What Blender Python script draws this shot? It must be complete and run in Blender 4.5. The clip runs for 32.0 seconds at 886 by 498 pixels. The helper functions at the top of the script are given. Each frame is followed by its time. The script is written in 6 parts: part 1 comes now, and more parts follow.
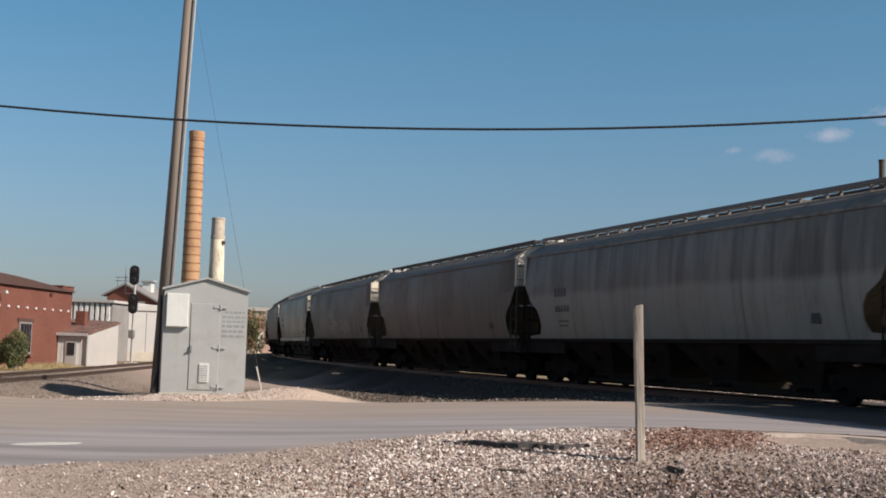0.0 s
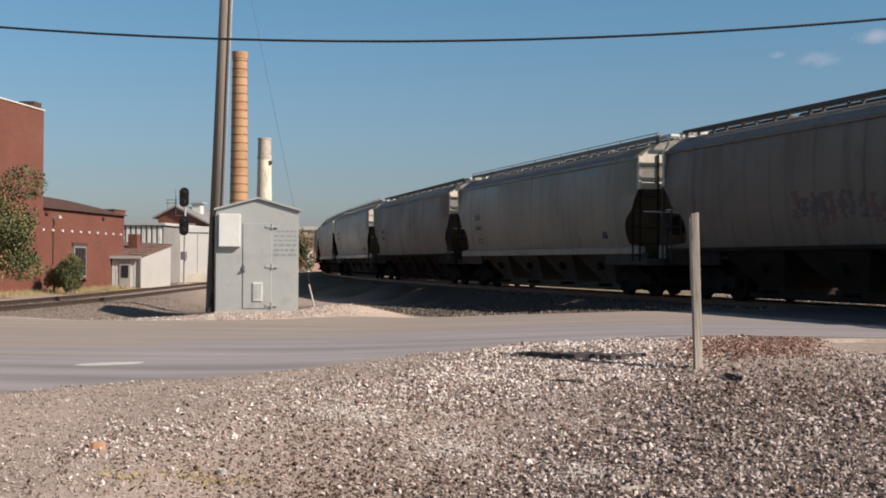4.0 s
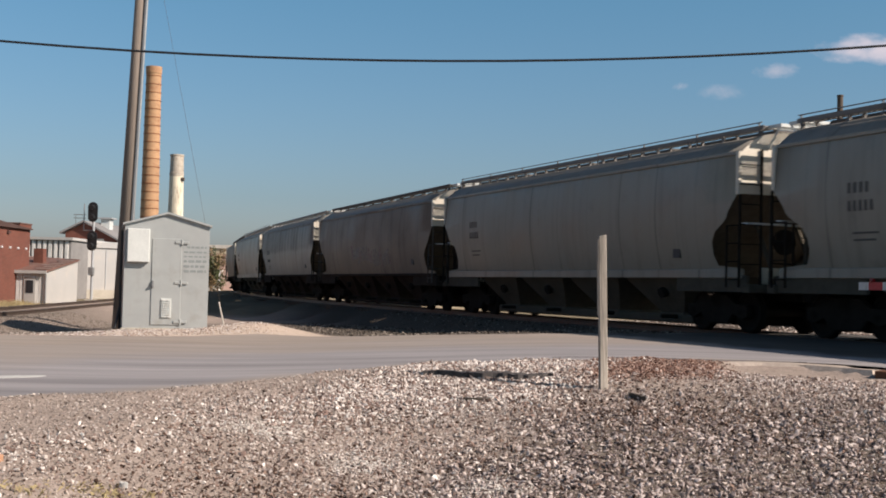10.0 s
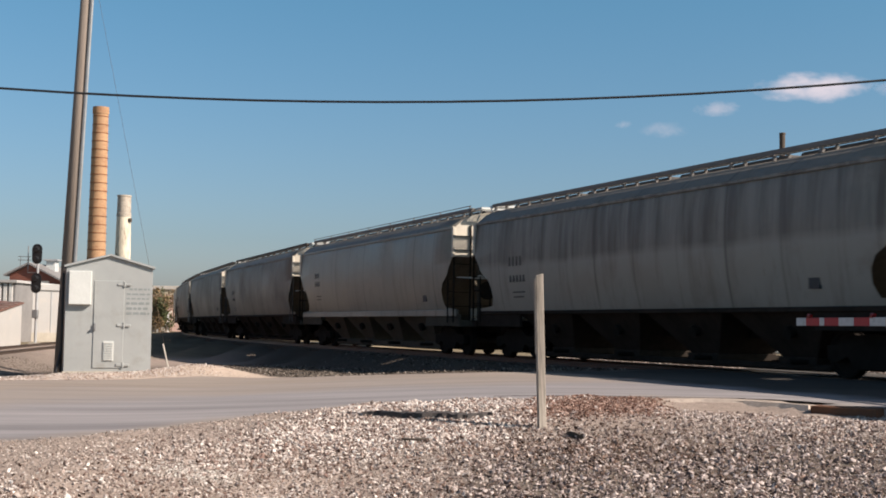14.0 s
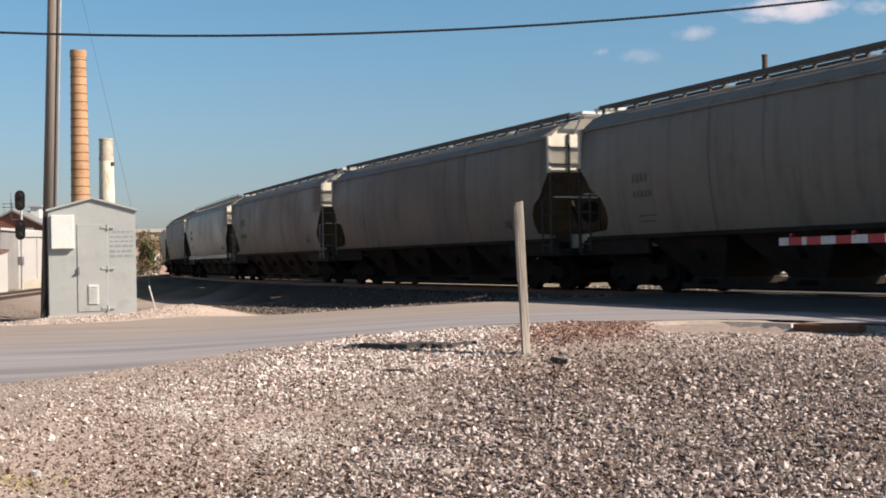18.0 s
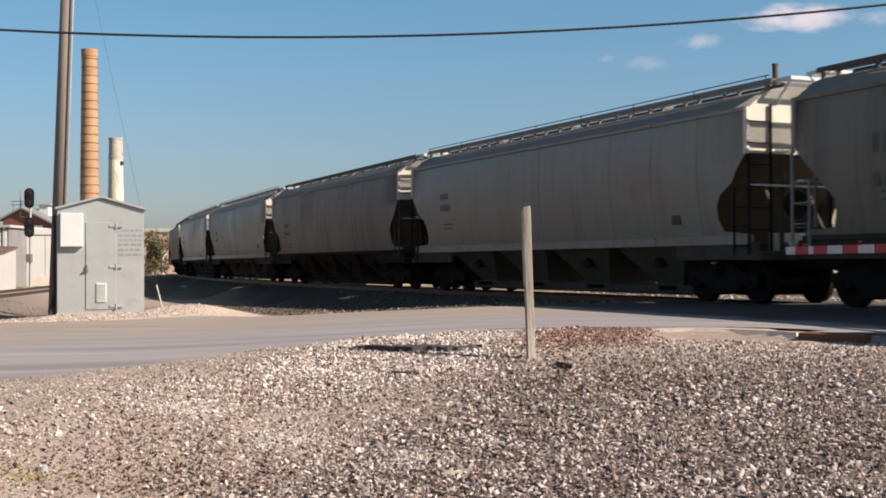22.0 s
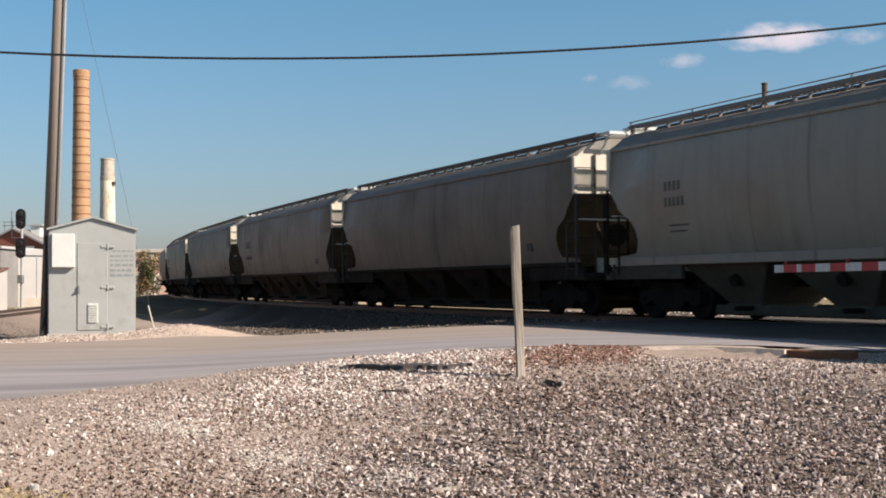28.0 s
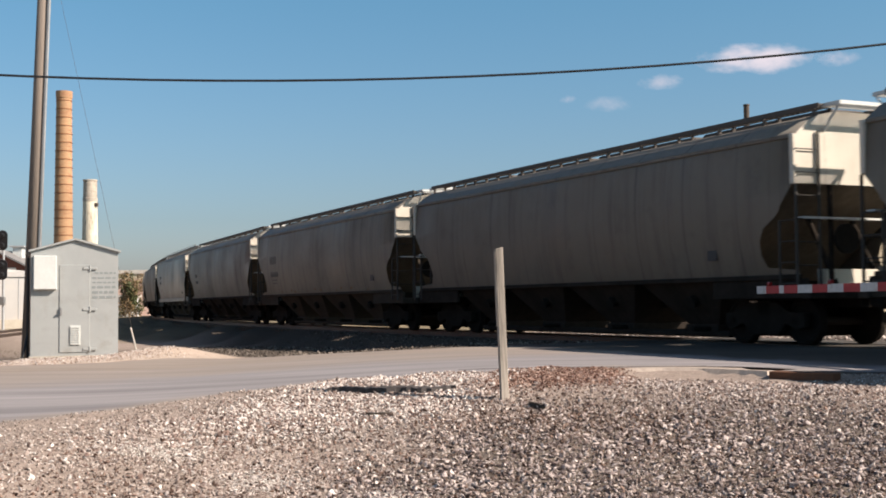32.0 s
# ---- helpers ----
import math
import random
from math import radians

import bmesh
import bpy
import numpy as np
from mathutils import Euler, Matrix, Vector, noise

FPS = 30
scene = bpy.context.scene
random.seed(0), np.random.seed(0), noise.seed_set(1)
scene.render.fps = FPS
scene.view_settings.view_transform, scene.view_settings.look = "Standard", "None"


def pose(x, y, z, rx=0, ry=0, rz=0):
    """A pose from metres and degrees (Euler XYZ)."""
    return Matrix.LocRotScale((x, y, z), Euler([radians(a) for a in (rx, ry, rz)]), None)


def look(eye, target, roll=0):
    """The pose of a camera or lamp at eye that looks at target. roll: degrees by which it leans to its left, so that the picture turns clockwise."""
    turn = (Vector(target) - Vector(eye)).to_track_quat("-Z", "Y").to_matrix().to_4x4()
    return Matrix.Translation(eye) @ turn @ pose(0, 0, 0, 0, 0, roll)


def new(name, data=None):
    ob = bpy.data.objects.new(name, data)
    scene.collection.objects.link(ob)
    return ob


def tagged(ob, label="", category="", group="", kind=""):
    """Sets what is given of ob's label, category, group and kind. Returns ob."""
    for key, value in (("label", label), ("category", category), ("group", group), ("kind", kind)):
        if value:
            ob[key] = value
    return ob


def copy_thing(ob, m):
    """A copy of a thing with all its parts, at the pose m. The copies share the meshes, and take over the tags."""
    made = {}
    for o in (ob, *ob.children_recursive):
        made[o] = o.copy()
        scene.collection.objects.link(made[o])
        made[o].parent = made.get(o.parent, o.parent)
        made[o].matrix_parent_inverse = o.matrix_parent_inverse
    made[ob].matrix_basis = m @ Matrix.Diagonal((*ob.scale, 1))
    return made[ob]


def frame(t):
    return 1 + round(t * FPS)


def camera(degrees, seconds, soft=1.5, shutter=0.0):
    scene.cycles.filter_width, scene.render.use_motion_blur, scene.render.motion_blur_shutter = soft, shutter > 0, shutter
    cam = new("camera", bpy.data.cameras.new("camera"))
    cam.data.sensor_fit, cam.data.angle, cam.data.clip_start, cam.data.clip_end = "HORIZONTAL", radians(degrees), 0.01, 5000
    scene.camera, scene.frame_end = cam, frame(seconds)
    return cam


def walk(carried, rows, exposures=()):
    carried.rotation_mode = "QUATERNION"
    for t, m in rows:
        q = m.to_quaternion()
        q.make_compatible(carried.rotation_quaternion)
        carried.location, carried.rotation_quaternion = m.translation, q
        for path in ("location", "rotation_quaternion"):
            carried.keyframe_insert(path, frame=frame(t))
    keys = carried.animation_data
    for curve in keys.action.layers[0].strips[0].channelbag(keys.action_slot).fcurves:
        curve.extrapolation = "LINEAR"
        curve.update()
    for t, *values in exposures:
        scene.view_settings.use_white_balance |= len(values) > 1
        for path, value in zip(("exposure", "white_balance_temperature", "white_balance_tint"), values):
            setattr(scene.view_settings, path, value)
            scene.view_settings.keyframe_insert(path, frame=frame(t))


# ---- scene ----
cam = camera(40.1, 32.0, soft=1.8, shutter=0.2)
PATH = [
    (0, (-0.183, 0.061, 1.192), (-0.338, 2.048, 1.357), 1.7),
    (0.5, (-0.204, 0.061, 1.188), (-0.384, 2.046, 1.351), 1.8),
    (1, (-0.222, 0.047, 1.177), (-0.405, 2.034, 1.321), 1.4),
    (1.5, (-0.243, 0.02, 1.178), (-0.433, 2.007, 1.294), 1.0),
    (2, (-0.251, 0.04, 1.175), (-0.453, 2.028, 1.261), 0.7),
    (2.5, (-0.253, 0.07, 1.164), (-0.467, 2.057, 1.225), 0.6),
    (3, (-0.247, 0.091, 1.178), (-0.473, 2.078, 1.215), 0.4),
    (3.5, (-0.257, 0.097, 1.172), (-0.489, 2.083, 1.196), 0.4),
    (5.5, (-0.239, 0.071, 1.186), (-0.44, 2.061, 1.216), 0.5),
    (6, (-0.239, 0.075, 1.167), (-0.427, 2.065, 1.212), 0.8),
    (6.5, (-0.235, 0.051, 1.179), (-0.411, 2.043, 1.233), 0.9),
    (7, (-0.24, 0.065, 1.171), (-0.404, 2.057, 1.228), 1.0),
    (7.5, (-0.243, 0.052, 1.123), (-0.394, 2.045, 1.185), 1.4),
    (8, (-0.236, 0.043, 1.116), (-0.376, 2.037, 1.178), 1.4),
    (8.5, (-0.23, 0.044, 1.123), (-0.356, 2.039, 1.183), 1.3),
    (9, (-0.229, 0.043, 1.121), (-0.343, 2.038, 1.182), 1.3),
    (9.5, (-0.227, 0.03, 1.13), (-0.327, 2.027, 1.19), 1.3),
    (10, (-0.222, 0.045, 1.128), (-0.31, 2.042, 1.191), 1.4),
    (10.5, (-0.223, 0.06, 1.132), (-0.298, 2.058, 1.194), 1.4),
    (11, (-0.218, 0.06, 1.144), (-0.28, 2.058, 1.206), 1.3),
    (11.5, (-0.22, 0.063, 1.159), (-0.27, 2.062, 1.219), 1.2),
    (12, (-0.191, 0.07, 1.16), (-0.234, 2.068, 1.222), 1.2),
    (12.5, (-0.148, 0.078, 1.156), (-0.189, 2.076, 1.233), 1.1),
    (13, (-0.118, 0.064, 1.166), (-0.153, 2.062, 1.263), 1.0),
    (13.5, (-0.095, 0.046, 1.15), (-0.118, 2.042, 1.271), 1.0),
    (14, (-0.079, 0.01, 1.147), (-0.088, 2.006, 1.275), 0.8),
    (14.5, (-0.049, 0.042, 1.137), (-0.047, 2.039, 1.245), 0.1),
    (15, (-0.029, 0.051, 1.133), (-0.021, 2.05, 1.211), -0.5),
    (15.5, (-0.024, 0.068, 1.122), (-0.012, 2.067, 1.174), -1.0),
    (17.5, (-0.011, 0.047, 1.114), (0.002, 2.047, 1.133), -1.1),
    (18, (-0.003, 0.058, 1.11), (0.009, 2.058, 1.129), -1.1),
    (18.5, (-0.001, 0.065, 1.107), (0.011, 2.065, 1.127), -1.1),
    (19, (-0.008, 0.067, 1.103), (0.003, 2.067, 1.125), -1.0),
    (19.5, (-0.002, 0.069, 1.102), (0.006, 2.069, 1.124), -1.0),
    (20, (-0.001, 0.06, 1.107), (0.004, 2.06, 1.128), -0.9),
    (20.5, (-0.006, 0.05, 1.106), (-0.002, 2.05, 1.128), -0.7),
    (21, (-0.002, 0.049, 1.103), (-0.001, 2.049, 1.126), -0.5),
    (21.5, (-0.002, 0.023, 1.097), (-0.001, 2.022, 1.123), -0.3),
    (22, (0.0, 0.0, 1.1), (0.0, 2.0, 1.126), -0.2),
    (22.5, (-0.006, -0.015, 1.11), (-0.005, 1.984, 1.137), -0.0),
    (23, (0.001, 0.002, 1.102), (0.003, 2.002, 1.13), 0.2),
    (23.5, (0.008, 0.008, 1.104), (0.01, 2.008, 1.131), 0.2),
    (24, (0.005, 0.009, 1.093), (0.008, 2.009, 1.119), 0.2),
    (24.5, (0.0, 0.001, 1.093), (0.004, 2.001, 1.118), 0.2),
    (26.5, (0.015, -0.056, 1.095), (0.024, 1.944, 1.138), -0.1),
    (27, (0.014, -0.066, 1.097), (0.025, 1.933, 1.149), -0.3),
    (27.5, (0.024, -0.059, 1.096), (0.035, 1.94, 1.154), -0.3),
    (28, (0.026, -0.093, 1.096), (0.039, 1.906, 1.154), -0.4),
    (28.5, (0.024, -0.096, 1.1), (0.039, 1.903, 1.159), -0.4),
    (29, (0.025, -0.099, 1.092), (0.042, 1.9, 1.154), -0.4),
    (29.5, (0.024, -0.118, 1.099), (0.043, 1.881, 1.162), -0.4),
    (30, (0.032, -0.091, 1.1), (0.053, 1.908, 1.168), -0.5),
    (30.5, (0.027, -0.12, 1.103), (0.05, 1.878, 1.176), -0.5),
    (31, (0.032, -0.086, 1.102), (0.058, 1.912, 1.183), -0.5),
    (31.5, (0.023, -0.094, 1.105), (0.056, 1.903, 1.194), -0.5),
    (32, (0.028, -0.098, 1.111), (0.068, 1.9, 1.203), -0.5),
]
walk(cam, [(t, look(e, g, r)) for t, e, g, r in PATH],
     exposures=[(0, 0.44, 6750, 14), (9, 0.49, 6750, 14), (13, 0.60, 6800, 14), (18, 0.77, 6880, 14), (24, 0.73, 6880, 14), (32, 0.78, 6880, 14)])


# ---- world, sun ----
SUN_AZ, SUN_EL = 111.0, 34.5      # degrees clockwise from +y, and above the horizon
world = bpy.data.worlds.new("sky")
scene.world = world
world.use_nodes = True
wn = world.node_tree.nodes
wl = world.node_tree.links
wn.clear()
w_out = wn.new("ShaderNodeOutputWorld")
w_bg = wn.new("ShaderNodeBackground")
w_sky = wn.new("ShaderNodeTexSky")
w_sky.sky_type = "NISHITA"
w_sky.sun_disc = False
w_sky.sun_elevation = radians(SUN_EL)
w_sky.sun_rotation = radians(SUN_AZ)
w_sky.air_density, w_sky.dust_density, w_sky.ozone_density = 1.0, 1.5, 0.7
w_bg.inputs["Strength"].default_value = 0.066
w_hue = wn.new("ShaderNodeMix")         # the clear blue of a dry autumn sky
w_hue.data_type, w_hue.blend_type = "RGBA", "MULTIPLY"
w_hue.inputs[0].default_value = 1.0
wl.new(w_sky.outputs[0], w_hue.inputs[6])
w_pos = wn.new("ShaderNodeTexCoord")
w_sep = wn.new("ShaderNodeSeparateXYZ")
w_ramp = wn.new("ShaderNodeValToRGB")      # haze low down, deep blue above
wl.new(w_pos.outputs["Generated"], w_sep.inputs[0])
wl.new(w_sep.outputs[2], w_ramp.inputs[0])
w_ramp.color_ramp.elements[0].position, w_ramp.color_ramp.elements[0].color = 0.0, (0.98, 1.02, 1.32, 1)
w_ramp.color_ramp.elements[1].position, w_ramp.color_ramp.elements[1].color = 0.26, (0.59, 1.07, 1.23, 1)
w_low = w_ramp.color_ramp.elements.new(0.07)
w_low.color = (0.75, 0.92, 1.13, 1)
w_top = w_ramp.color_ramp.elements.new(0.8)
w_top.color = (0.60, 0.68, 0.72, 1)
wl.new(w_ramp.outputs[0], w_hue.inputs[7])


wl.new(w_hue.outputs[2], w_bg.inputs["Color"])
wl.new(w_bg.outputs[0], w_out.inputs["Surface"])
sun_data = bpy.data.lights.new("sun", "SUN")
sun_data.energy, sun_data.angle, sun_data.color = 5.0, radians(0.5), (1.0, 0.91, 0.815)
sun = new("sun", sun_data)
az, el = radians(SUN_AZ), radians(SUN_EL)
sun.matrix_world = look((0, 0, 60), (-math.sin(az) * math.cos(el), -math.cos(az) * math.cos(el), 60 - math.sin(el)))


# ---- materials ----
def shade(name, build):
    m = bpy.data.materials.new(name)
    m.use_nodes = True
    nt = m.node_tree
    bsdf = nt.nodes["Principled BSDF"]
    build(nt, bsdf)
    return m


def node(nt, kind, **values):
    n = nt.nodes.new(kind)
    for key, value in values.items():
        if key in n.inputs:
            n.inputs[key].default_value = value
    return n


def coords(nt, scale=(1, 1, 1), space="Object"):
    tc = nt.nodes.new("ShaderNodeTexCoord")
    mp = nt.nodes.new("ShaderNodeMapping")
    mp.inputs["Scale"].default_value = scale
    nt.links.new(tc.outputs[space], mp.inputs["Vector"])
    return mp.outputs[0]


def fuzz(nt, vec, scale, detail=4.0, rough=0.6):
    n = node(nt, "ShaderNodeTexNoise", Scale=scale, Detail=detail, Roughness=rough)
    nt.links.new(vec, n.inputs["Vector"])
    return n.outputs["Fac"]


def steps(nt, fac, stops):
    r = nt.nodes.new("ShaderNodeValToRGB")
    while len(r.color_ramp.elements) < len(stops):
        r.color_ramp.elements.new(0.5)
    for e, (p, c) in zip(r.color_ramp.elements, stops):
        e.position = p
        e.color = (*c, 1) if not isinstance(c, float) else (c, c, c, 1)
    nt.links.new(fac, r.inputs[0])
    return r.outputs[0]


def blend(nt, fac, a, b, mode="MIX"):
    m = nt.nodes.new("ShaderNodeMix")
    m.data_type, m.blend_type = "RGBA", mode
    for sock, v in ((m.inputs[0], fac), (m.inputs[6], a), (m.inputs[7], b)):
        if isinstance(v, (int, float)):
            sock.default_value = v
        elif isinstance(v, tuple):
            sock.default_value = (*v, 1)
        else:
            nt.links.new(v, sock)
    return m.outputs[2]


def bump(nt, bsdf, height, strength=0.3, dist=0.02):
    b = node(nt, "ShaderNodeBump", Strength=strength, Distance=dist)
    nt.links.new(height, b.inputs["Height"])
    nt.links.new(b.outputs[0], bsdf.inputs["Normal"])


def surface(name, col, rough=0.7, metal=0.0, spread=0.25, grain=8.0, big=0.6, bumpy=0.15, scale=(1, 1, 1), space="Object", dirt=None):
    """A worn surface: colour with grain and large stains."""
    def build(nt, b):
        v = coords(nt, scale, space)
        g, s = fuzz(nt, v, grain), fuzz(nt, v, big, 6.0, 0.65)
        lo = tuple(c * (1 - spread) for c in col)
        hi = tuple(min(1.0, c * (1 + spread)) for c in col)
        c = steps(nt, s, ((0.3, lo), (0.7, hi)))
        c = blend(nt, 0.35, c, steps(nt, g, ((0.3, lo), (0.7, hi))))
        if dirt:
            c = blend(nt, steps(nt, fuzz(nt, v, big * 2.3, 8.0, 0.7), ((0.52, 0.0), (0.68, 0.8))), c, dirt)
        nt.links.new(c, b.inputs["Base Color"])
        nt.links.new(steps(nt, g, ((0.2, max(0.05, rough - 0.12)), (0.8, min(1.0, rough + 0.12)))), b.inputs["Roughness"])
        b.inputs["Metallic"].default_value = metal
        bump(nt, b, g, bumpy, 0.01)
    return shade(name, build)


def car_paint(name, col, grime=(0.07, 0.055, 0.045), amount=0.5, gloss=0.45, streak=1.0, washed=0.0):
    """Hopper-car paint with streaks that run down the sides and road grime."""
    def build(nt, b):
        info = nt.nodes.new("ShaderNodeObjectInfo")
        tc = nt.nodes.new("ShaderNodeTexCoord")
        off = nt.nodes.new("ShaderNodeVectorMath")
        off.operation = "MULTIPLY_ADD"
        nt.links.new(info.outputs["Random"], off.inputs[0])
        off.inputs[1].default_value = (57.0, 31.0, 19.0)
        nt.links.new(tc.outputs["Object"], off.inputs[2])
        mp = nt.nodes.new("ShaderNodeMapping")
        mp.inputs["Scale"].default_value = (1.6, 1.0, 0.09)
        nt.links.new(off.outputs[0], mp.inputs["Vector"])
        run = fuzz(nt, mp.outputs[0], 1.8, 6.0, 0.7)
        cloud = fuzz(nt, off.outputs[0], 0.45, 5.0, 0.6)
        fine = fuzz(nt, off.outputs[0], 14.0, 4.0, 0.6)
        lo = tuple(c * 0.8 for c in col)
        hi = tuple(min(1, c * 1.12) for c in col)
        c = steps(nt, cloud, ((0.35, lo), (0.65, hi)))
        c = blend(nt, steps(nt, run, ((0.5, 0.0), (0.72, amount * streak))), c, grime)
        c = blend(nt, steps(nt, cloud, ((0.45, amount * 0.25), (0.75, amount))), c, grime)
        sep = nt.nodes.new("ShaderNodeSeparateXYZ")
        nt.links.new(tc.outputs["Object"], sep.inputs[0])
        sc = node(nt, "ShaderNodeMath")
        sc.operation = "MULTIPLY"
        nt.links.new(sep.outputs[0], sc.inputs[0])
        sc.inputs[1].default_value = 1 / 1.72
        fr = node(nt, "ShaderNodeMath")
        fr.operation = "FRACT"
        nt.links.new(sc.outputs[0], fr.inputs[0])
        seam = steps(nt, fr.outputs[0], ((0.0, 0.75), (0.012, 0.7), (0.035, 0.0), (0.97, 0.0), (1.0, 0.55)))
        weight = blend(nt, 1.0, seam, steps(nt, fuzz(nt, mp.outputs[0], 0.9, 3.0, 0.6), ((0.42, 0.15), (0.62, 1.0))), "MULTIPLY")
        c = blend(nt, weight, c, tuple(g * 0.7 for g in grime))
        blot = steps(nt, fuzz(nt, off.outputs[0], 1.3, 7.0, 0.72), ((0.56, 0.0), (0.70, 0.55 * amount)))
        c = blend(nt, blot, c, tuple(g * 0.8 for g in grime))
        if washed:
            wob = nt.nodes.new("ShaderNodeMath")
            wob.operation = "MULTIPLY_ADD"
            nt.links.new(cloud, wob.inputs[0])
            wob.inputs[1].default_value = 0.35
            nt.links.new(sep.outputs[2], wob.inputs[2])
            band = node(nt, "ShaderNodeMapRange")
            band.inputs["From Min"].default_value, band.inputs["From Max"].default_value = 2.72, 2.92
            nt.links.new(wob.outputs[0], band.inputs["Value"])
            dusty = blend(nt, steps(nt, run, ((0.38, washed * 0.35), (0.62, washed))), c, grime)
            c = blend(nt, band.outputs[0], c, dusty)
        rust = steps(nt, fuzz(nt, mp.outputs[0], 4.5, 8.0, 0.75), ((0.64, 0.0), (0.72, 0.75)))
        c = blend(nt, rust, c, (0.13, 0.055, 0.025))
        nt.links.new(c, b.inputs["Base Color"])
        nt.links.new(steps(nt, cloud, ((0.3, gloss - 0.1), (0.7, gloss + 0.2))), b.inputs["Roughness"])
        wave = fuzz(nt, off.outputs[0], 0.8, 2.0, 0.5)
        bump(nt, b, wave, 0.38, 0.05)
    return shade(name, build)


def plain(name, col, rough=0.6, metal=0.0):
    return surface(name, col, rough, metal, 0.15, 20.0, 1.5, 0.08)


def rock(name, dark, mid, light):
    """Stones that differ one from the other."""
    def build(nt, b):
        geo = nt.nodes.new("ShaderNodeNewGeometry")
        v = coords(nt)
        c = steps(nt, geo.outputs["Random Per Island"], ((0.0, tuple(x * 0.65 for x in dark)), (0.2, dark), (0.5, mid), (0.8, light), (1.0, tuple(min(0.9, x * 1.35) for x in light))))
        g = fuzz(nt, v, 40.0, 5.0, 0.7)
        c = blend(nt, 0.5, c, steps(nt, g, ((0.25, 0.45), (0.75, 1.0))), "MULTIPLY")
        nt.links.new(c, b.inputs["Base Color"])
        b.inputs["Roughness"].default_value = 0.9
        bump(nt, b, g, 0.4, 0.01)
    return shade(name, build)


def ground_mix(nt, b):
    at = nt.nodes.new("ShaderNodeVertexColor")
    at.layer_name = "kind"
    sep = nt.nodes.new("ShaderNodeSeparateColor")
    nt.links.new(at.outputs["Color"], sep.inputs[0])
    v = coords(nt)
    fine, mid, big = fuzz(nt, v, 26.0, 6.0, 0.7), fuzz(nt, v, 6.0, 6.0, 0.65), fuzz(nt, v, 0.5, 5.0, 0.6)
    far = fuzz(nt, v, 0.05, 6.0, 0.6)
    dirt = blend(nt, 0.5, steps(nt, mid, ((0.3, (0.270, 0.211, 0.173)), (0.7, (0.440, 0.359, 0.305)))), steps(nt, fine, ((0.3, (0.200, 0.156, 0.130)), (0.7, (0.480, 0.395, 0.345)))))
    cream = steps(nt, mid, ((0.3, (0.460, 0.361, 0.287)), (0.7, (0.600, 0.487, 0.402))))
    white = steps(nt, fine, ((0.3, (0.128, 0.101, 0.084)), (0.6, (0.352, 0.304, 0.268))))
    dark = steps(nt, fine, ((0.3, (0.045, 0.037, 0.030)), (0.7, (0.165, 0.136, 0.112))))
    grass = blend(nt, steps(nt, big, ((0.35, 0.0), (0.65, 1.0))), (0.112, 0.096, 0.040), (0.176, 0.144, 0.072))
    c = blend(nt, sep.outputs[0], grass, dirt)
    c = blend(nt, sep.outputs[1], c, white)
    c = blend(nt, sep.outputs[2], c, dark)
    c = blend(nt, at.outputs["Alpha"], c, cream)
    c = blend(nt, 0.35, c, steps(nt, big, ((0.3, 0.7), (0.7, 1.0))), "MULTIPLY")
    nt.links.new(c, b.inputs["Base Color"])
    b.inputs["Roughness"].default_value = 0.95
    bump(nt, b, fine, 0.6, 0.03)


def road_mix(nt, b):
    v = coords(nt)
    along = coords(nt, (0.10, 1.0, 1))
    s, big, fine = fuzz(nt, along, 1.5, 5.0, 0.6), fuzz(nt, v, 0.25, 5.0, 0.6), fuzz(nt, v, 60.0, 4.0, 0.7)
    c = steps(nt, s, ((0.30, (0.205, 0.191, 0.194)), (0.5, (0.272, 0.254, 0.256)), (0.7, (0.345, 0.318, 0.317))))
    at = nt.nodes.new("ShaderNodeVertexColor")
    at.layer_name = "across"
    wob = nt.nodes.new("ShaderNodeMath")
    wob.operation = "MULTIPLY_ADD"
    nt.links.new(big, wob.inputs[0])
    wob.inputs[1].default_value = 0.5
    nt.links.new(at.outputs["Color"], wob.inputs[2])
    dust = steps(nt, wob.outputs[0], ((0.22, 0.9), (0.32, 0.0), (0.62, 0.0), (0.80, 0.75), (1.12, 0.8), (1.2, 1.0)))
    tan = steps(nt, fuzz(nt, along, 2.5, 4.0, 0.6), ((0.3, (0.262, 0.219, 0.188)), (0.7, (0.345, 0.293, 0.254))))
    c = blend(nt, dust, c, tan)
    # Alpha deepens the train's shade beside the track in the asphalt colour.
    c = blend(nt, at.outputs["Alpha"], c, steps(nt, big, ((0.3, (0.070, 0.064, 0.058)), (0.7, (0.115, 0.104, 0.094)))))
    white = steps(nt, fuzz(nt, coords(nt, (0.22, 1.5, 1)), 0.8, 3.0, 0.5), ((0.70, 0.0), (0.76, 0.8)))
    c = blend(nt, white, c, (0.464, 0.456, 0.432))
    c = blend(nt, 0.3, c, steps(nt, fine, ((0.25, 0.6), (0.75, 1.0))), "MULTIPLY")
    nt.links.new(c, b.inputs["Base Color"])
    b.inputs["Roughness"].default_value = 0.85
    bump(nt, b, fine, 0.3, 0.006)


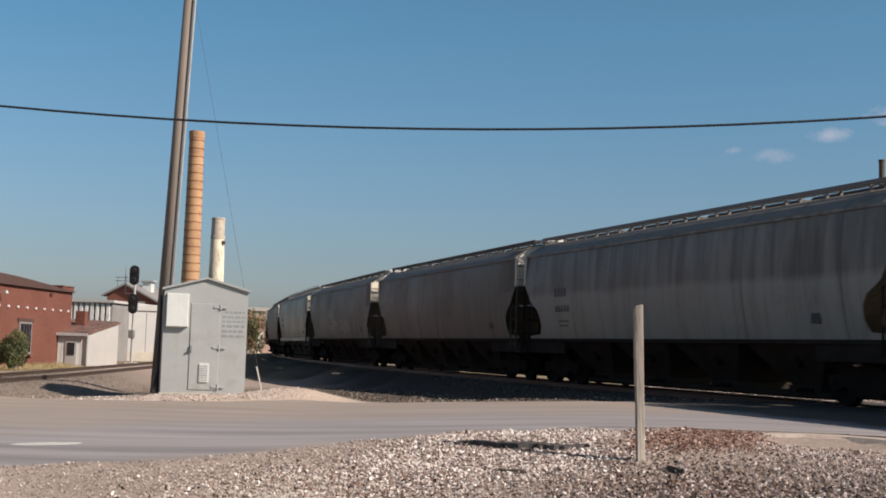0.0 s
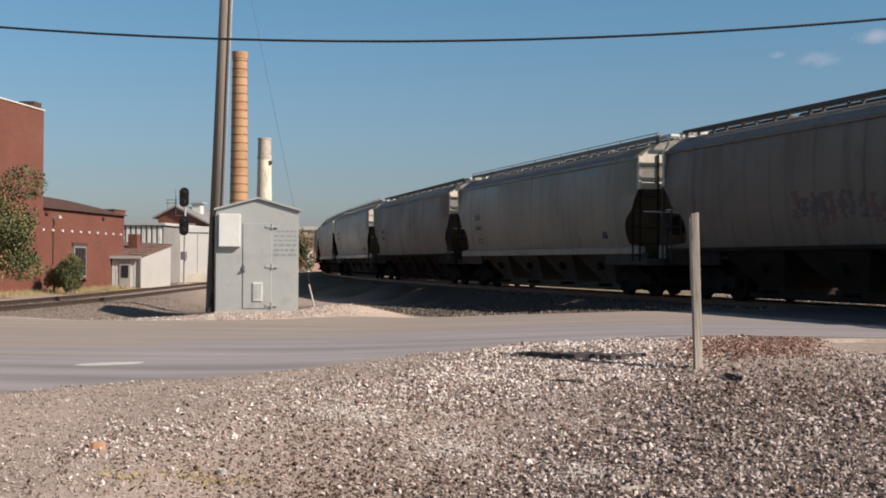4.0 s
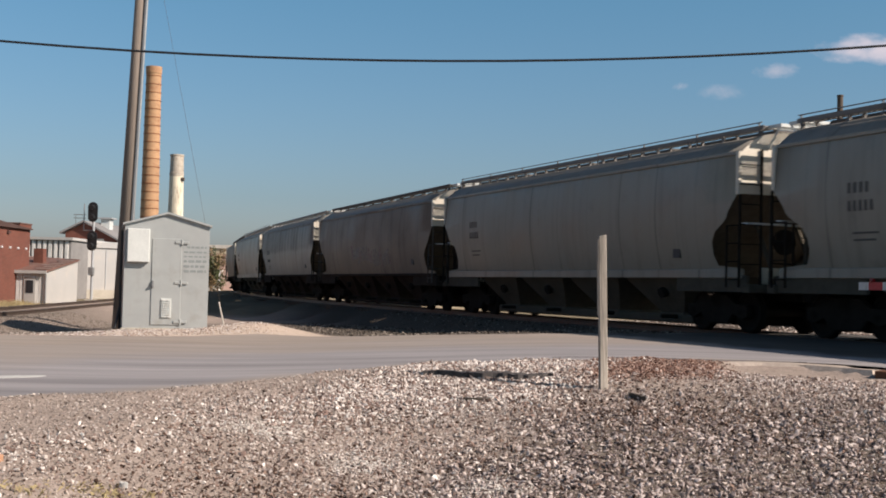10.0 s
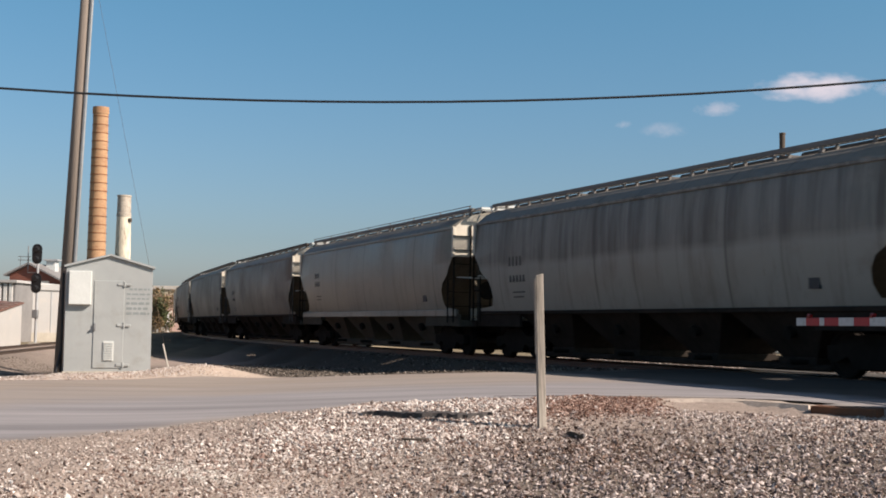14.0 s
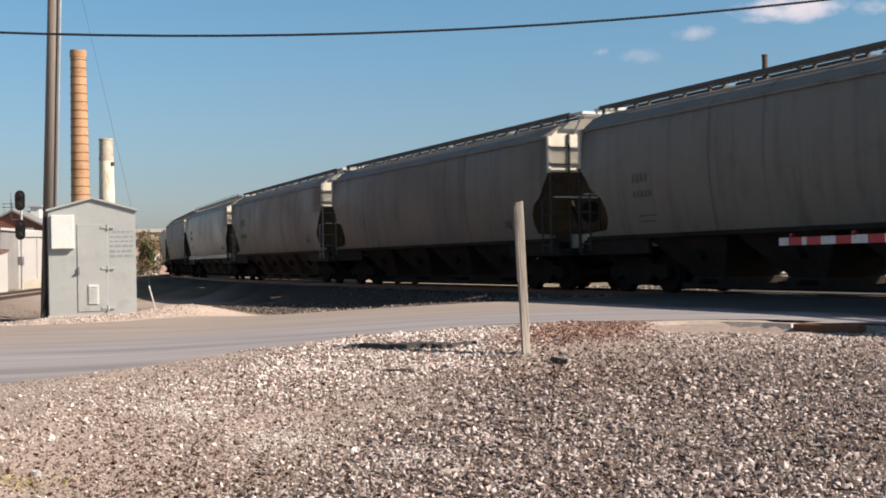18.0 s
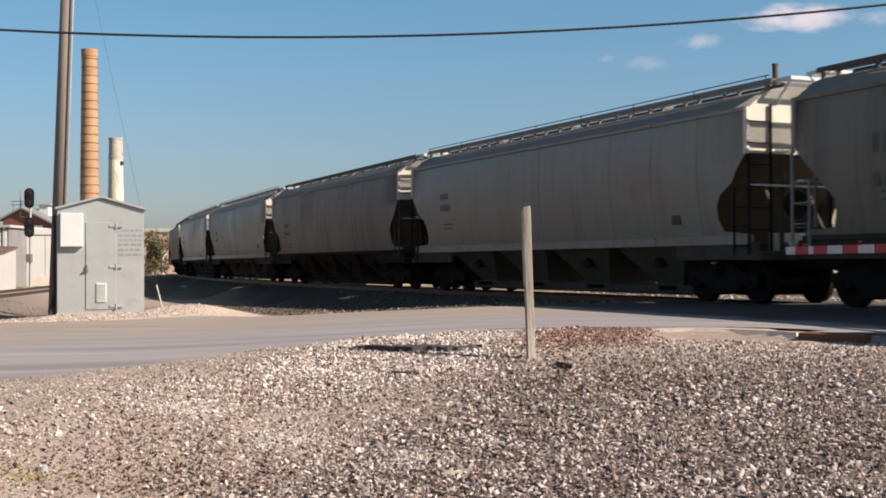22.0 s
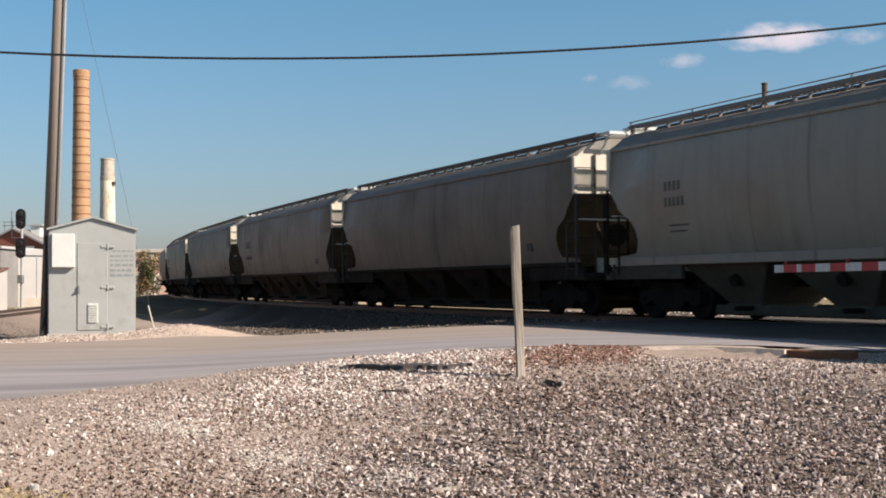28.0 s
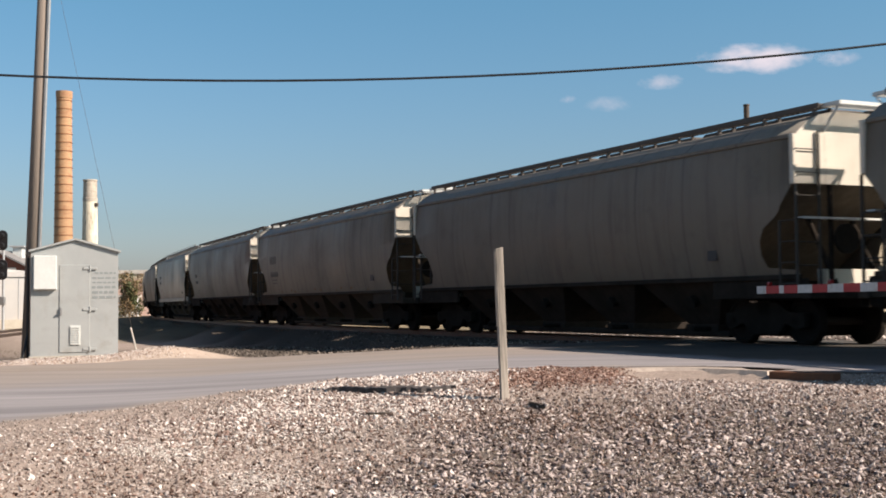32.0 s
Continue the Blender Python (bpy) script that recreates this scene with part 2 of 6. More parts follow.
def brick_mix(nt, b):
    v = coords(nt)
    br = node(nt, "ShaderNodeTexBrick", Scale=1.0)
    br.inputs["Color1"].default_value = (0.140, 0.040, 0.025, 1)
    br.inputs["Color2"].default_value = (0.185, 0.054, 0.034, 1)
    br.inputs["Mortar"].default_value = (0.16, 0.08, 0.058, 1)
    br.inputs["Brick Width"].default_value, br.inputs["Row Height"].default_value = 0.22, 0.075
    br.inputs["Mortar Size"].default_value = 0.009
    geo = nt.nodes.new("ShaderNodeNewGeometry")
    sep = nt.nodes.new("ShaderNodeSeparateXYZ")
    nt.links.new(geo.outputs["Position"], sep.inputs[0])
    add = nt.nodes.new("ShaderNodeMath")
    nt.links.new(sep.outputs[0], add.inputs[0])
    nt.links.new(sep.outputs[1], add.inputs[1])
    com = nt.nodes.new("ShaderNodeCombineXYZ")
    nt.links.new(add.outputs[0], com.inputs[0])
    nt.links.new(sep.outputs[2], com.inputs[1])
    nt.links.new(com.outputs[0], br.inputs["Vector"])
    big = fuzz(nt, v, 0.35, 6.0, 0.65)
    c = blend(nt, 0.7, br.outputs["Color"], steps(nt, big, ((0.3, (0.55, 0.5, 0.48)), (0.7, (1.0, 1.0, 1.0)))), "MULTIPLY")
    nt.links.new(c, b.inputs["Base Color"])
    b.inputs["Roughness"].default_value = 0.9


def dull(m):
    m.node_tree.nodes["Principled BSDF"].inputs["Specular IOR Level"].default_value = 0.03
    return m


M_GROUND = dull(shade("ground_earth", ground_mix))
M_ROAD = dull(shade("worn_asphalt", road_mix))
M_BRICK = shade("red_brick", brick_mix)
M_WHITE_ROCK = dull(rock("white_limestone", (0.270, 0.185, 0.157), (0.550, 0.466, 0.415), (0.690, 0.620, 0.576)))
M_PINK_ROCK = dull(rock("mixed_gravel", (0.200, 0.144, 0.125), (0.392, 0.317, 0.279), (0.560, 0.482, 0.438)))
M_BROWN_ROCK = dull(rock("brown_chip_stone", (0.061, 0.038, 0.029), (0.133, 0.088, 0.070), (0.266, 0.182, 0.146)))
M_SIDE_ROCK = dull(rock("brown_side_ballast", (0.13, 0.108, 0.088), (0.215, 0.18, 0.15), (0.31, 0.265, 0.225)))
M_DIRT_CHIP = dull(rock("pale_dirt_chips", (0.260, 0.210, 0.180), (0.385, 0.322, 0.282), (0.520, 0.449, 0.402)))
M_DARK_ROCK = dull(rock("grey_ballast", (0.125, 0.096, 0.090), (0.285, 0.229, 0.213), (0.52, 0.44, 0.41)))
M_DUST = dull(rock("crushed_lime", (0.42, 0.37, 0.33), (0.58, 0.52, 0.47), (0.68, 0.63, 0.58)))
M_RED_ROCK = dull(rock("reddish_gravel", (0.14, 0.072, 0.056), (0.27, 0.158, 0.122), (0.40, 0.285, 0.235)))
M_BALLAST = dull(rock("rail_ballast", (0.055, 0.046, 0.039), (0.135, 0.113, 0.096), (0.27, 0.23, 0.197)))
M_CONCRETE = surface("weathered_concrete", (0.40, 0.36, 0.30), 0.9, 0, 0.25, 12, 0.8, 0.3)
M_GALV = surface("galvanized_sheet", (0.325, 0.335, 0.328), 0.5, 0.15, 0.08, 5.0, 0.9, 0.05, dirt=(0.28, 0.28, 0.26))
M_GALV_LIGHT = plain("pale_grey_paint", (0.52, 0.53, 0.51), 0.5)
M_ALU = plain("bright_aluminium", (0.75, 0.76, 0.76), 0.4, 0.3)
M_BLACK = plain("black_paint", (0.012, 0.012, 0.013), 0.5)
M_MARK = plain("faded_stencil_paint", (0.20, 0.22, 0.22), 0.8)
M_WOOD = surface("grey_weathered_wood", (0.30, 0.262, 0.222), 0.9, 0, 1.0, 9.0, 1.2, 0.6, (4.5, 4.5, 0.3))
M_POLE = surface("creosoted_pole_wood", (0.215, 0.175, 0.145), 0.9, 0, 0.35, 9.0, 0.8, 0.4, (6, 6, 0.3))
M_STEEL = plain("grey_steel", (0.30, 0.30, 0.30), 0.45, 0.6)
M_RAIL = surface("worn_rail_steel", (0.085, 0.062, 0.05), 0.55, 0.5, 0.3, 12, 1, 0.2)
# Dark colour for the strips that stand in for cast shade.
M_SHADE = dull(surface("painted_shade", (0.075, 0.068, 0.066), 0.9, 0, 0.3, 14, 2, 0.3))
M_FILLER = dull(surface("pale_road_filler", (0.45, 0.44, 0.42), 0.9, 0, 0.15, 14, 2, 0.1))
M_CLAY = surface("orange_clay", (0.40, 0.22, 0.13), 0.9, 0, 0.2, 12, 3, 0.2)
M_RUST = surface("rusted_steel", (0.17, 0.075, 0.04), 0.85, 0.2, 0.4, 10, 1.5, 0.3)
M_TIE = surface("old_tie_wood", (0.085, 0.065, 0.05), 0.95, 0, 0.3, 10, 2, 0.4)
M_WHITE_WALL = surface("white_painted_metal", (0.40, 0.385, 0.37), 0.6, 0, 0.08, 4, 0.4, 0.08, dirt=(0.46, 0.42, 0.38))
M_SHED = surface("weathered_white_boards", (0.62, 0.60, 0.57), 0.7, 0, 0.2, 6, 1.0, 0.1, (3, 3, 0.4), dirt=(0.30, 0.28, 0.26))
M_GREY_METAL = surface("grey_corrugated_metal", (0.40, 0.405, 0.41), 0.5, 0.2, 0.15, 5, 0.5, 0.1)
M_ROOF_RUST = surface("rusty_roof_sheet", (0.16, 0.085, 0.066), 0.8, 0.1, 0.45, 3, 0.8, 0.2)
M_ROOF_BROWN = surface("brown_tar_roofing", (0.065, 0.034, 0.028), 0.9, 0, 0.25, 5, 0.6, 0.2)
M_ROOF_GREY = surface("grey_roofing", (0.20, 0.19, 0.185), 0.85, 0, 0.25, 5, 0.6, 0.2)
M_GLASS = plain("dark_window_glass", (0.02, 0.025, 0.03), 0.08)
M_TRIM = plain("pale_trim_paint", (0.55, 0.50, 0.44), 0.7)
M_TAN = surface("tan_stucco", (0.55, 0.45, 0.32), 0.85, 0, 0.2, 6, 0.3, 0.1)
M_PINK_WALL = surface("pale_pink_stucco", (0.60, 0.40, 0.33), 0.85, 0, 0.15, 4, 0.3, 0.1)
M_CHIM = surface("orange_glazed_brick", (0.39, 0.225, 0.12), 0.8, 0, 0.2, 3.0, 0.25, 0.2, (1, 1, 2), dirt=(0.27, 0.12, 0.06))
M_CHIM_BAND = surface("dark_iron_band", (0.20, 0.075, 0.03), 0.8, 0.1, 0.3, 6, 1, 0.1)
M_CHIM_WHITE = surface("peeling_white_chimney", (0.62, 0.55, 0.43), 0.85, 0, 0.35, 3.5, 0.85, 0.3, (1, 1, 0.35), dirt=(0.20, 0.125, 0.08))
M_CHIM_TOP = surface("sooty_bare_brick", (0.43, 0.375, 0.31), 0.9, 0, 0.35, 5, 1.0, 0.3, dirt=(0.15, 0.09, 0.06))
M_RED = plain("red_reflective_sheet", (0.40, 0.03, 0.03), 0.6)
M_WHITE = surface("white_reflective_sheet", (0.55, 0.53, 0.51), 0.6, 0, 0.2, 12, 3, 0.05, dirt=(0.36, 0.33, 0.3))
M_LENS = plain("red_lamp_lens", (0.20, 0.01, 0.01), 0.3)
M_YELLOW = plain("yellow_machine_paint", (0.70, 0.42, 0.02), 0.5)
M_LEAF = [surface("leaf_%d" % i, c, 0.7, 0, 0.35, 3.0, 0.7, 0.0) for i, c in enumerate(((0.075, 0.088, 0.032), (0.125, 0.118, 0.045), (0.17, 0.108, 0.05), (0.055, 0.068, 0.026)))]
M_STRAW = surface("dry_straw", (0.34, 0.27, 0.14), 0.8, 0, 0.3, 30, 4, 0.0)
M_BARK = surface("bark", (0.14, 0.11, 0.085), 0.95, 0, 0.3, 9, 2, 0.4)
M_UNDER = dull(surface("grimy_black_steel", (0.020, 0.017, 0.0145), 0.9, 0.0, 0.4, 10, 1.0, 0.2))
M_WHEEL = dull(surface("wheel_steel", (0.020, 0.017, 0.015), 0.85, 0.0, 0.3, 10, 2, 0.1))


# ---- mesh helpers ----
def mesh(name, verts, faces, mat, smooth=False):
    me = bpy.data.meshes.new(name)
    me.from_pydata([tuple(v) for v in verts], [], [tuple(f) for f in faces])
    for m in mat if isinstance(mat, (list, tuple)) else (mat,):
        me.materials.append(m)
    if smooth:
        me.shade_smooth()
    me.update()
    return me


def part(name, bm, material, parent=None, label="", m=None, smooth=False):
    """One bmesh as one mesh object, under its thing or part."""
    me = bpy.data.meshes.new(name)
    bm.to_mesh(me)
    bm.free()
    me.materials.append(material)
    if smooth:
        me.shade_smooth()
    ob = new(name, me)
    if parent:
        ob.parent = parent
    if m is not None:
        ob.matrix_basis = m
    if label:
        ob["label"] = label
    return ob


def reuse(name, me, parent=None, m=None):
    ob = new(name, me)
    if parent:
        ob.parent = parent
    if m is not None:
        ob.matrix_basis = m
    return ob


def thing(name, label, category, m=None, group="", kind=""):
    e = new(name)
    e.empty_display_size = 0.2
    if m is not None:
        e.matrix_basis = m
    return tagged(e, label, category, group, kind)


def box(x0, x1, y0, y1, z0, z1, bevel=0.0, bm=None):
    made = bm or bmesh.new()
    m = Matrix.LocRotScale(((x0 + x1) / 2, (y0 + y1) / 2, (z0 + z1) / 2), None, (x1 - x0, y1 - y0, z1 - z0))
    r = bmesh.ops.create_cube(made, size=1, matrix=m)
    if bevel:
        es = {e for v in r["verts"] for e in v.link_edges}
        bmesh.ops.bevel(made, geom=list(es), offset=bevel, segments=1, affect="EDGES")
    return made


def tube(p, q, r0, r1=None, n=12, bm=None, caps=True):
    """A round bar from p to q."""
    made = bm or bmesh.new()
    p, q = Vector(p), Vector(q)
    d = q - p
    m = Matrix.Translation((p + q) / 2) @ d.to_track_quat("Z", "Y").to_matrix().to_4x4()
    bmesh.ops.create_cone(made, cap_ends=caps, segments=n, radius1=r0, radius2=r0 if r1 is None else r1, depth=d.length, matrix=m)
    return made


def prism(points, y0, y1, bm=None):
    """A closed outline in x and z, drawn out along y."""
    made = bm or bmesh.new()
    a = [made.verts.new((x, y0, z)) for x, z in points]
    b = [made.verts.new((x, y1, z)) for x, z in points]
    n = len(points)
    made.faces.new(a)
    made.faces.new(b[::-1])
    for i in range(n):
        made.faces.new((a[i], b[i], b[(i + 1) % n], a[(i + 1) % n]))
    bmesh.ops.recalc_face_normals(made, faces=made.faces[:])
    return made


def lathe(rows, n=20, bm=None):
    """Rings of (radius, height) round z."""
    made = bm or bmesh.new()
    rings = [[made.verts.new((r * math.cos(2 * math.pi * i / n), r * math.sin(2 * math.pi * i / n), z)) for i in range(n)] for r, z in rows]
    for a, b in zip(rings, rings[1:]):
        for i in range(n):
            made.faces.new((a[i], a[(i + 1) % n], b[(i + 1) % n], b[i]))
    made.faces.new(rings[0][::-1])
    made.faces.new(rings[-1])
    return made


# ---- the lie of the land ----
T0, T_HEAD, T_STRAIGHT, T_RADIUS = (6.08, 24.0), radians(24.3), 10.0, 450.0
RAIL_TOP = 0.28
HALF = 1.55


def track(q, side=0.0):
    """A point of the main track, q metres back along it; side: metres towards the road. Returns x, y and the heading."""
    ux, uy = -math.sin(T_HEAD), math.cos(T_HEAD)
    if q <= T_STRAIGHT:
        x, y, h = T0[0] + q * ux, T0[1] + q * uy, T_HEAD
    else:
        h = T_HEAD - (q - T_STRAIGHT) / T_RADIUS
        cx = T0[0] + T_STRAIGHT * ux + T_RADIUS * math.cos(T_HEAD)
        cy = T0[1] + T_STRAIGHT * uy + T_RADIUS * math.sin(T_HEAD)
        x, y = cx - T_RADIUS * math.cos(h), cy - T_RADIUS * math.sin(h)
    off = side - HALF
    return x - off * math.cos(h), y - off * math.sin(h), h


def smooth(a, b, x):
    t = np.clip((x - a) / (b - a), 0, 1)
    return t * t * (3 - 2 * t)


TRACK_PTS = np.array([track(q)[:2] for q in np.arange(-120, 260, 1.0)])
NEAR_X = [-60, -14, -4.19, -3.69, -3.27, -2.89, -2.41, -1.87, -1.53, -1.01, -0.15, 1.08, 1.98, 2.87, 3.78, 4.3, 5.12, 16.0, 60.0]
NEAR_Y = [-30, 1.0, 11.56, 11.66, 12.13, 12.92, 13.6, 14.32, 14.87, 15.35, 15.4, 15.57, 15.81, 15.87, 15.66, 14.94, 14.52, 13.0, 13.0]
FAR_X = [-60, -8.57, -7.33, -6.14, -4.8, -3.5, -2.2, -0.9, 0.2, 1.75, 3.5, 7.0, 12.0, 60.0]
FAR_Y = [17.0, 23.6, 24.2, 24.85, 25.8, 26.0, 25.8, 25.0, 24.6, 24.8, 26.0, 29.0, 30.0, 31.0]


SIDING_Y = [22.0, 28.7, 33.0, 40.4, 56.0, 76.0, 100.0]
SIDING_X = [-13.6, -13.8, -14.2, -15.4, -17.7, -21.5, -27.0]


def track_gap(x, y):
    """Distance to the main track's middle."""
    p = np.stack([np.ravel(x), np.ravel(y)], -1)
    out = np.empty(len(p))
    for i in range(0, len(p), 4000):
        out[i:i + 4000] = np.sqrt(((p[i:i + 4000, None] - TRACK_PTS[None]) ** 2).sum(-1)).min(1)
    return out.reshape(np.shape(x))


def rise(x, y):
    """The slope of the site: up to the crossing, down along the track."""
    a = (x - T0[0]) * -math.sin(T_HEAD) + (y - T0[1]) * math.cos(T_HEAD)
    dip = -0.09 * np.exp(-((x + 12.2) / 2.2) ** 2 - ((y - 28.0) / 2.0) ** 2)
    return dip + 0.25 * smooth(-5, 2, x) * smooth(12, 3, a) + np.interp(a, [5, 31, 60], [0, -0.5, -0.5]) * smooth(60, 10, x)


def land(x, y):
    """Height of the ground."""
    x, y = np.asarray(x, float), np.asarray(y, float)
    d = np.interp(x, NEAR_X, NEAR_Y) - y
    fore = -0.62 * smooth(0.3, 8.5, d) - 0.08 * smooth(0.0, 0.4, d) * smooth(2.6, 0.9, d) * smooth(2.2, 2.8, x) * smooth(6.2, 5.0, x)
    mound = 0.09 * np.exp(-((x + 0.7) / 1.3) ** 2 - ((y - 14.0) / 1.1) ** 2) + 0.05 * np.exp(-((x - 3.0) / 1.5) ** 2 - ((y - 12.4) / 1.6) ** 2)
    lumps = 0.03 * np.sin(1.7 * x + 0.6 * y) * np.sin(1.3 * y - 0.4 * x) * smooth(0.3, 2.0, d)
    gap = track_gap(x, y)
    base = rise(x, y)
    bed = np.maximum(0.0, 0.13 - base) * (1 - smooth(1.9, 3.4, gap))
    side = (x - T0[0]) * math.cos(T_HEAD) + (y - T0[1]) * math.sin(T_HEAD)
    beyond = np.maximum(0.0, 0.22 - base) * smooth(2.0, 5.5, side) * smooth(70, 30, y) * (gap > 2.5) * smooth(2.5, 4.5, gap)
    pad = 0.09 * np.exp(-((x + 6.9) / 2.2) ** 4 - ((y - 27.0) / 1.8) ** 4) + 0.20 * np.exp(-((x + 5.7) / 1.0) ** 2 - ((y - 28.0) / 1.5) ** 2)
    off = np.abs(x - np.interp(y, SIDING_Y, SIDING_X))
    bank = np.maximum(0.0, 0.05 - base) * (1 - smooth(1.5, 3.4, off)) * smooth(20, 25, y) * smooth(110, 90, y)
    return base + bank + np.where(d > 0, fore + mound * smooth(0, 1.5, d) + lumps, 0) + bed + pad + beyond


def lip(x, y):
    """Loose dirt washed up over the road's near edge."""
    d = np.interp(x, NEAR_X, NEAR_Y) - y
    return (0.028 + 0.012 * np.sin(5.1 * x) + 0.008 * np.sin(11.3 * x + 1)) * np.exp(-((d - 0.18) / 0.26) ** 2) * smooth(3.0, 2.2, x)


def verge(x):
    """Width of the pale dirt bank beyond the road."""
    return np.interp(x, [-14, -10, -8.5, -6.6, -5.6, -4.6, -3.8, -3.0, 1.0], [0.5, 0.8, 2.0, 6.0, 4.6, 2.4, 0.9, 0.5, 0.35])


def grid_axis(lo, hi, fine, far):
    inner = list(np.arange(lo, hi + 1e-6, fine))
    out, stepn, v = [], fine, hi
    while v < far:
        stepn *= 1.35
        v += stepn
        out.append(v)
    low, stepn, v = [], fine, lo
    while v > -far:
        stepn *= 1.35
        v -= stepn
        low.append(v)
    return np.array(low[::-1] + inner + out)


def make_ground():
    xs, ys = grid_axis(-19, 12, 0.2, 4000), grid_axis(3, 34, 0.2, 4000)
    gx, gy = np.meshgrid(xs, ys)
    gz = land(gx, gy) + lip(gx, gy)
    nx, ny = len(xs), len(ys)
    verts = np.stack([gx, gy, gz], -1).reshape(-1, 3)
    idx = np.arange(nx * ny).reshape(ny, nx)
    faces = np.stack([idx[:-1, :-1], idx[:-1, 1:], idx[1:, 1:], idx[1:, :-1]], -1).reshape(-1, 4)
    me = mesh("ground", verts.tolist(), faces.tolist(), M_GROUND, True)
    d = np.interp(gx, NEAR_X, NEAR_Y) - gy
    past = gy - np.interp(gx, FAR_X, FAR_Y)
    near_track = track_gap(gx, gy)
    dirt = np.where((gy < 60) & (np.abs(gx) < 60), 1.0, 0.35)
    white = np.where(d > 0, 0.8 * smooth(0.0, 1.0, d) * smooth(-2.6, -1.2, gx) * smooth(1.4, 0.4, gx) * smooth(5.0, 2.6, d), 0)
    bank = smooth(-0.6, -0.1, past) * smooth(1.25, 0.75, past / verge(gx))
    pale = np.exp(-((gx + 7.4) / 2.0) ** 4 - ((gy - 27.0) / 2.0) ** 4)
    white = np.maximum(white, pale * 0.3)
    left = smooth(-8.0, -10.5, gx) * smooth(16, 22, gy)
    dark = np.where(past > 0, (1 - 0.55 * left) * np.maximum(smooth(26, 14, past), smooth(6, 3.5, near_track)), 0) * (1 - np.maximum(bank, pale))
    dark = np.maximum(dark, np.where(d > 0, 0.75 * smooth(-0.35, 0.5, gx + 0.45 - 0.48 * (gy - 9.5)) * smooth(2.4, 4.4, d), 0))
    col = np.stack([dirt, white, dark, bank * np.interp(gx, [-10, -8, -4, 0], [0.3, 0.9, 0.9, 0.4])], -1).reshape(-1, 4)
    layer = me.color_attributes.new("kind", "FLOAT_COLOR", "POINT")
    layer.data.foreach_set("color", col.ravel())
    return tagged(new("ground", me), "open ground of pale dirt, gravel and dark ballast", "ground", kind="structure")


def make_road():
    xs = np.concatenate([np.arange(-60, -14, 2.0), np.arange(-14, 14, 0.35), np.arange(14, 61, 2.0)])
    n = 26
    rows = []
    for x in xs:
        a, b = np.interp(x, NEAR_X, NEAR_Y), np.interp(x, FAR_X, FAR_Y)
        a += 0.07 * math.sin(x * 3.1) + 0.05 * math.sin(x * 7.7 + 1)
        b += 0.06 * math.sin(x * 2.3 + 2) + 0.05 * math.sin(x * 8.1)
        ys = np.linspace(a, b, n)
        z = land(np.full(n, x), ys) + 0.012
        near = track_gap(np.full(n, x), ys)
        z = np.maximum(z, np.where(near < 4.5, (RAIL_TOP - 0.01) * smooth(4.5, 1.9, near), -9))
        rows += [(x, y, h) for y, h in zip(ys, z)]
    idx = np.arange(len(xs) * n).reshape(len(xs), n)
    faces = np.stack([idx[:-1, :-1], idx[1:, :-1], idx[1:, 1:], idx[:-1, 1:]], -1).reshape(-1, 4)
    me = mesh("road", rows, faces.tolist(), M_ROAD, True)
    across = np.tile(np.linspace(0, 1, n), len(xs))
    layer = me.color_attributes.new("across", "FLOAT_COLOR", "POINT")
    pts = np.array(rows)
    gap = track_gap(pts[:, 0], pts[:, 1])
    # Alpha holds the painted train shade, to about five metres from the track.
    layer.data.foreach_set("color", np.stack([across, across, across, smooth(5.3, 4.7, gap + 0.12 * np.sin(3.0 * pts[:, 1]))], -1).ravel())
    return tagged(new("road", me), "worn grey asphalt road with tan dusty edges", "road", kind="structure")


ground = make_ground()
road = make_road()

ICO = [(0, 0, -1), (0.724, -0.526, -0.447), (-0.276, -0.851, -0.447), (-0.894, 0, -0.447), (-0.276, 0.851, -0.447), (0.724, 0.526, -0.447),
       (0.276, -0.851, 0.447), (-0.724, -0.526, 0.447), (-0.724, 0.526, 0.447), (0.276, 0.851, 0.447), (0.894, 0, 0.447), (0, 0, 1)]
ICO_F = [(0, 1, 2), (1, 0, 5), (0, 2, 3), (0, 3, 4), (0, 4, 5), (1, 5, 10), (2, 1, 6), (3, 2, 7), (4, 3, 8), (5, 4, 9),
         (1, 10, 6), (2, 6, 7), (3, 7, 8), (4, 8, 9), (5, 9, 10), (6, 10, 11), (7, 6, 11), (8, 7, 11), (9, 8, 11), (10, 9, 11)]


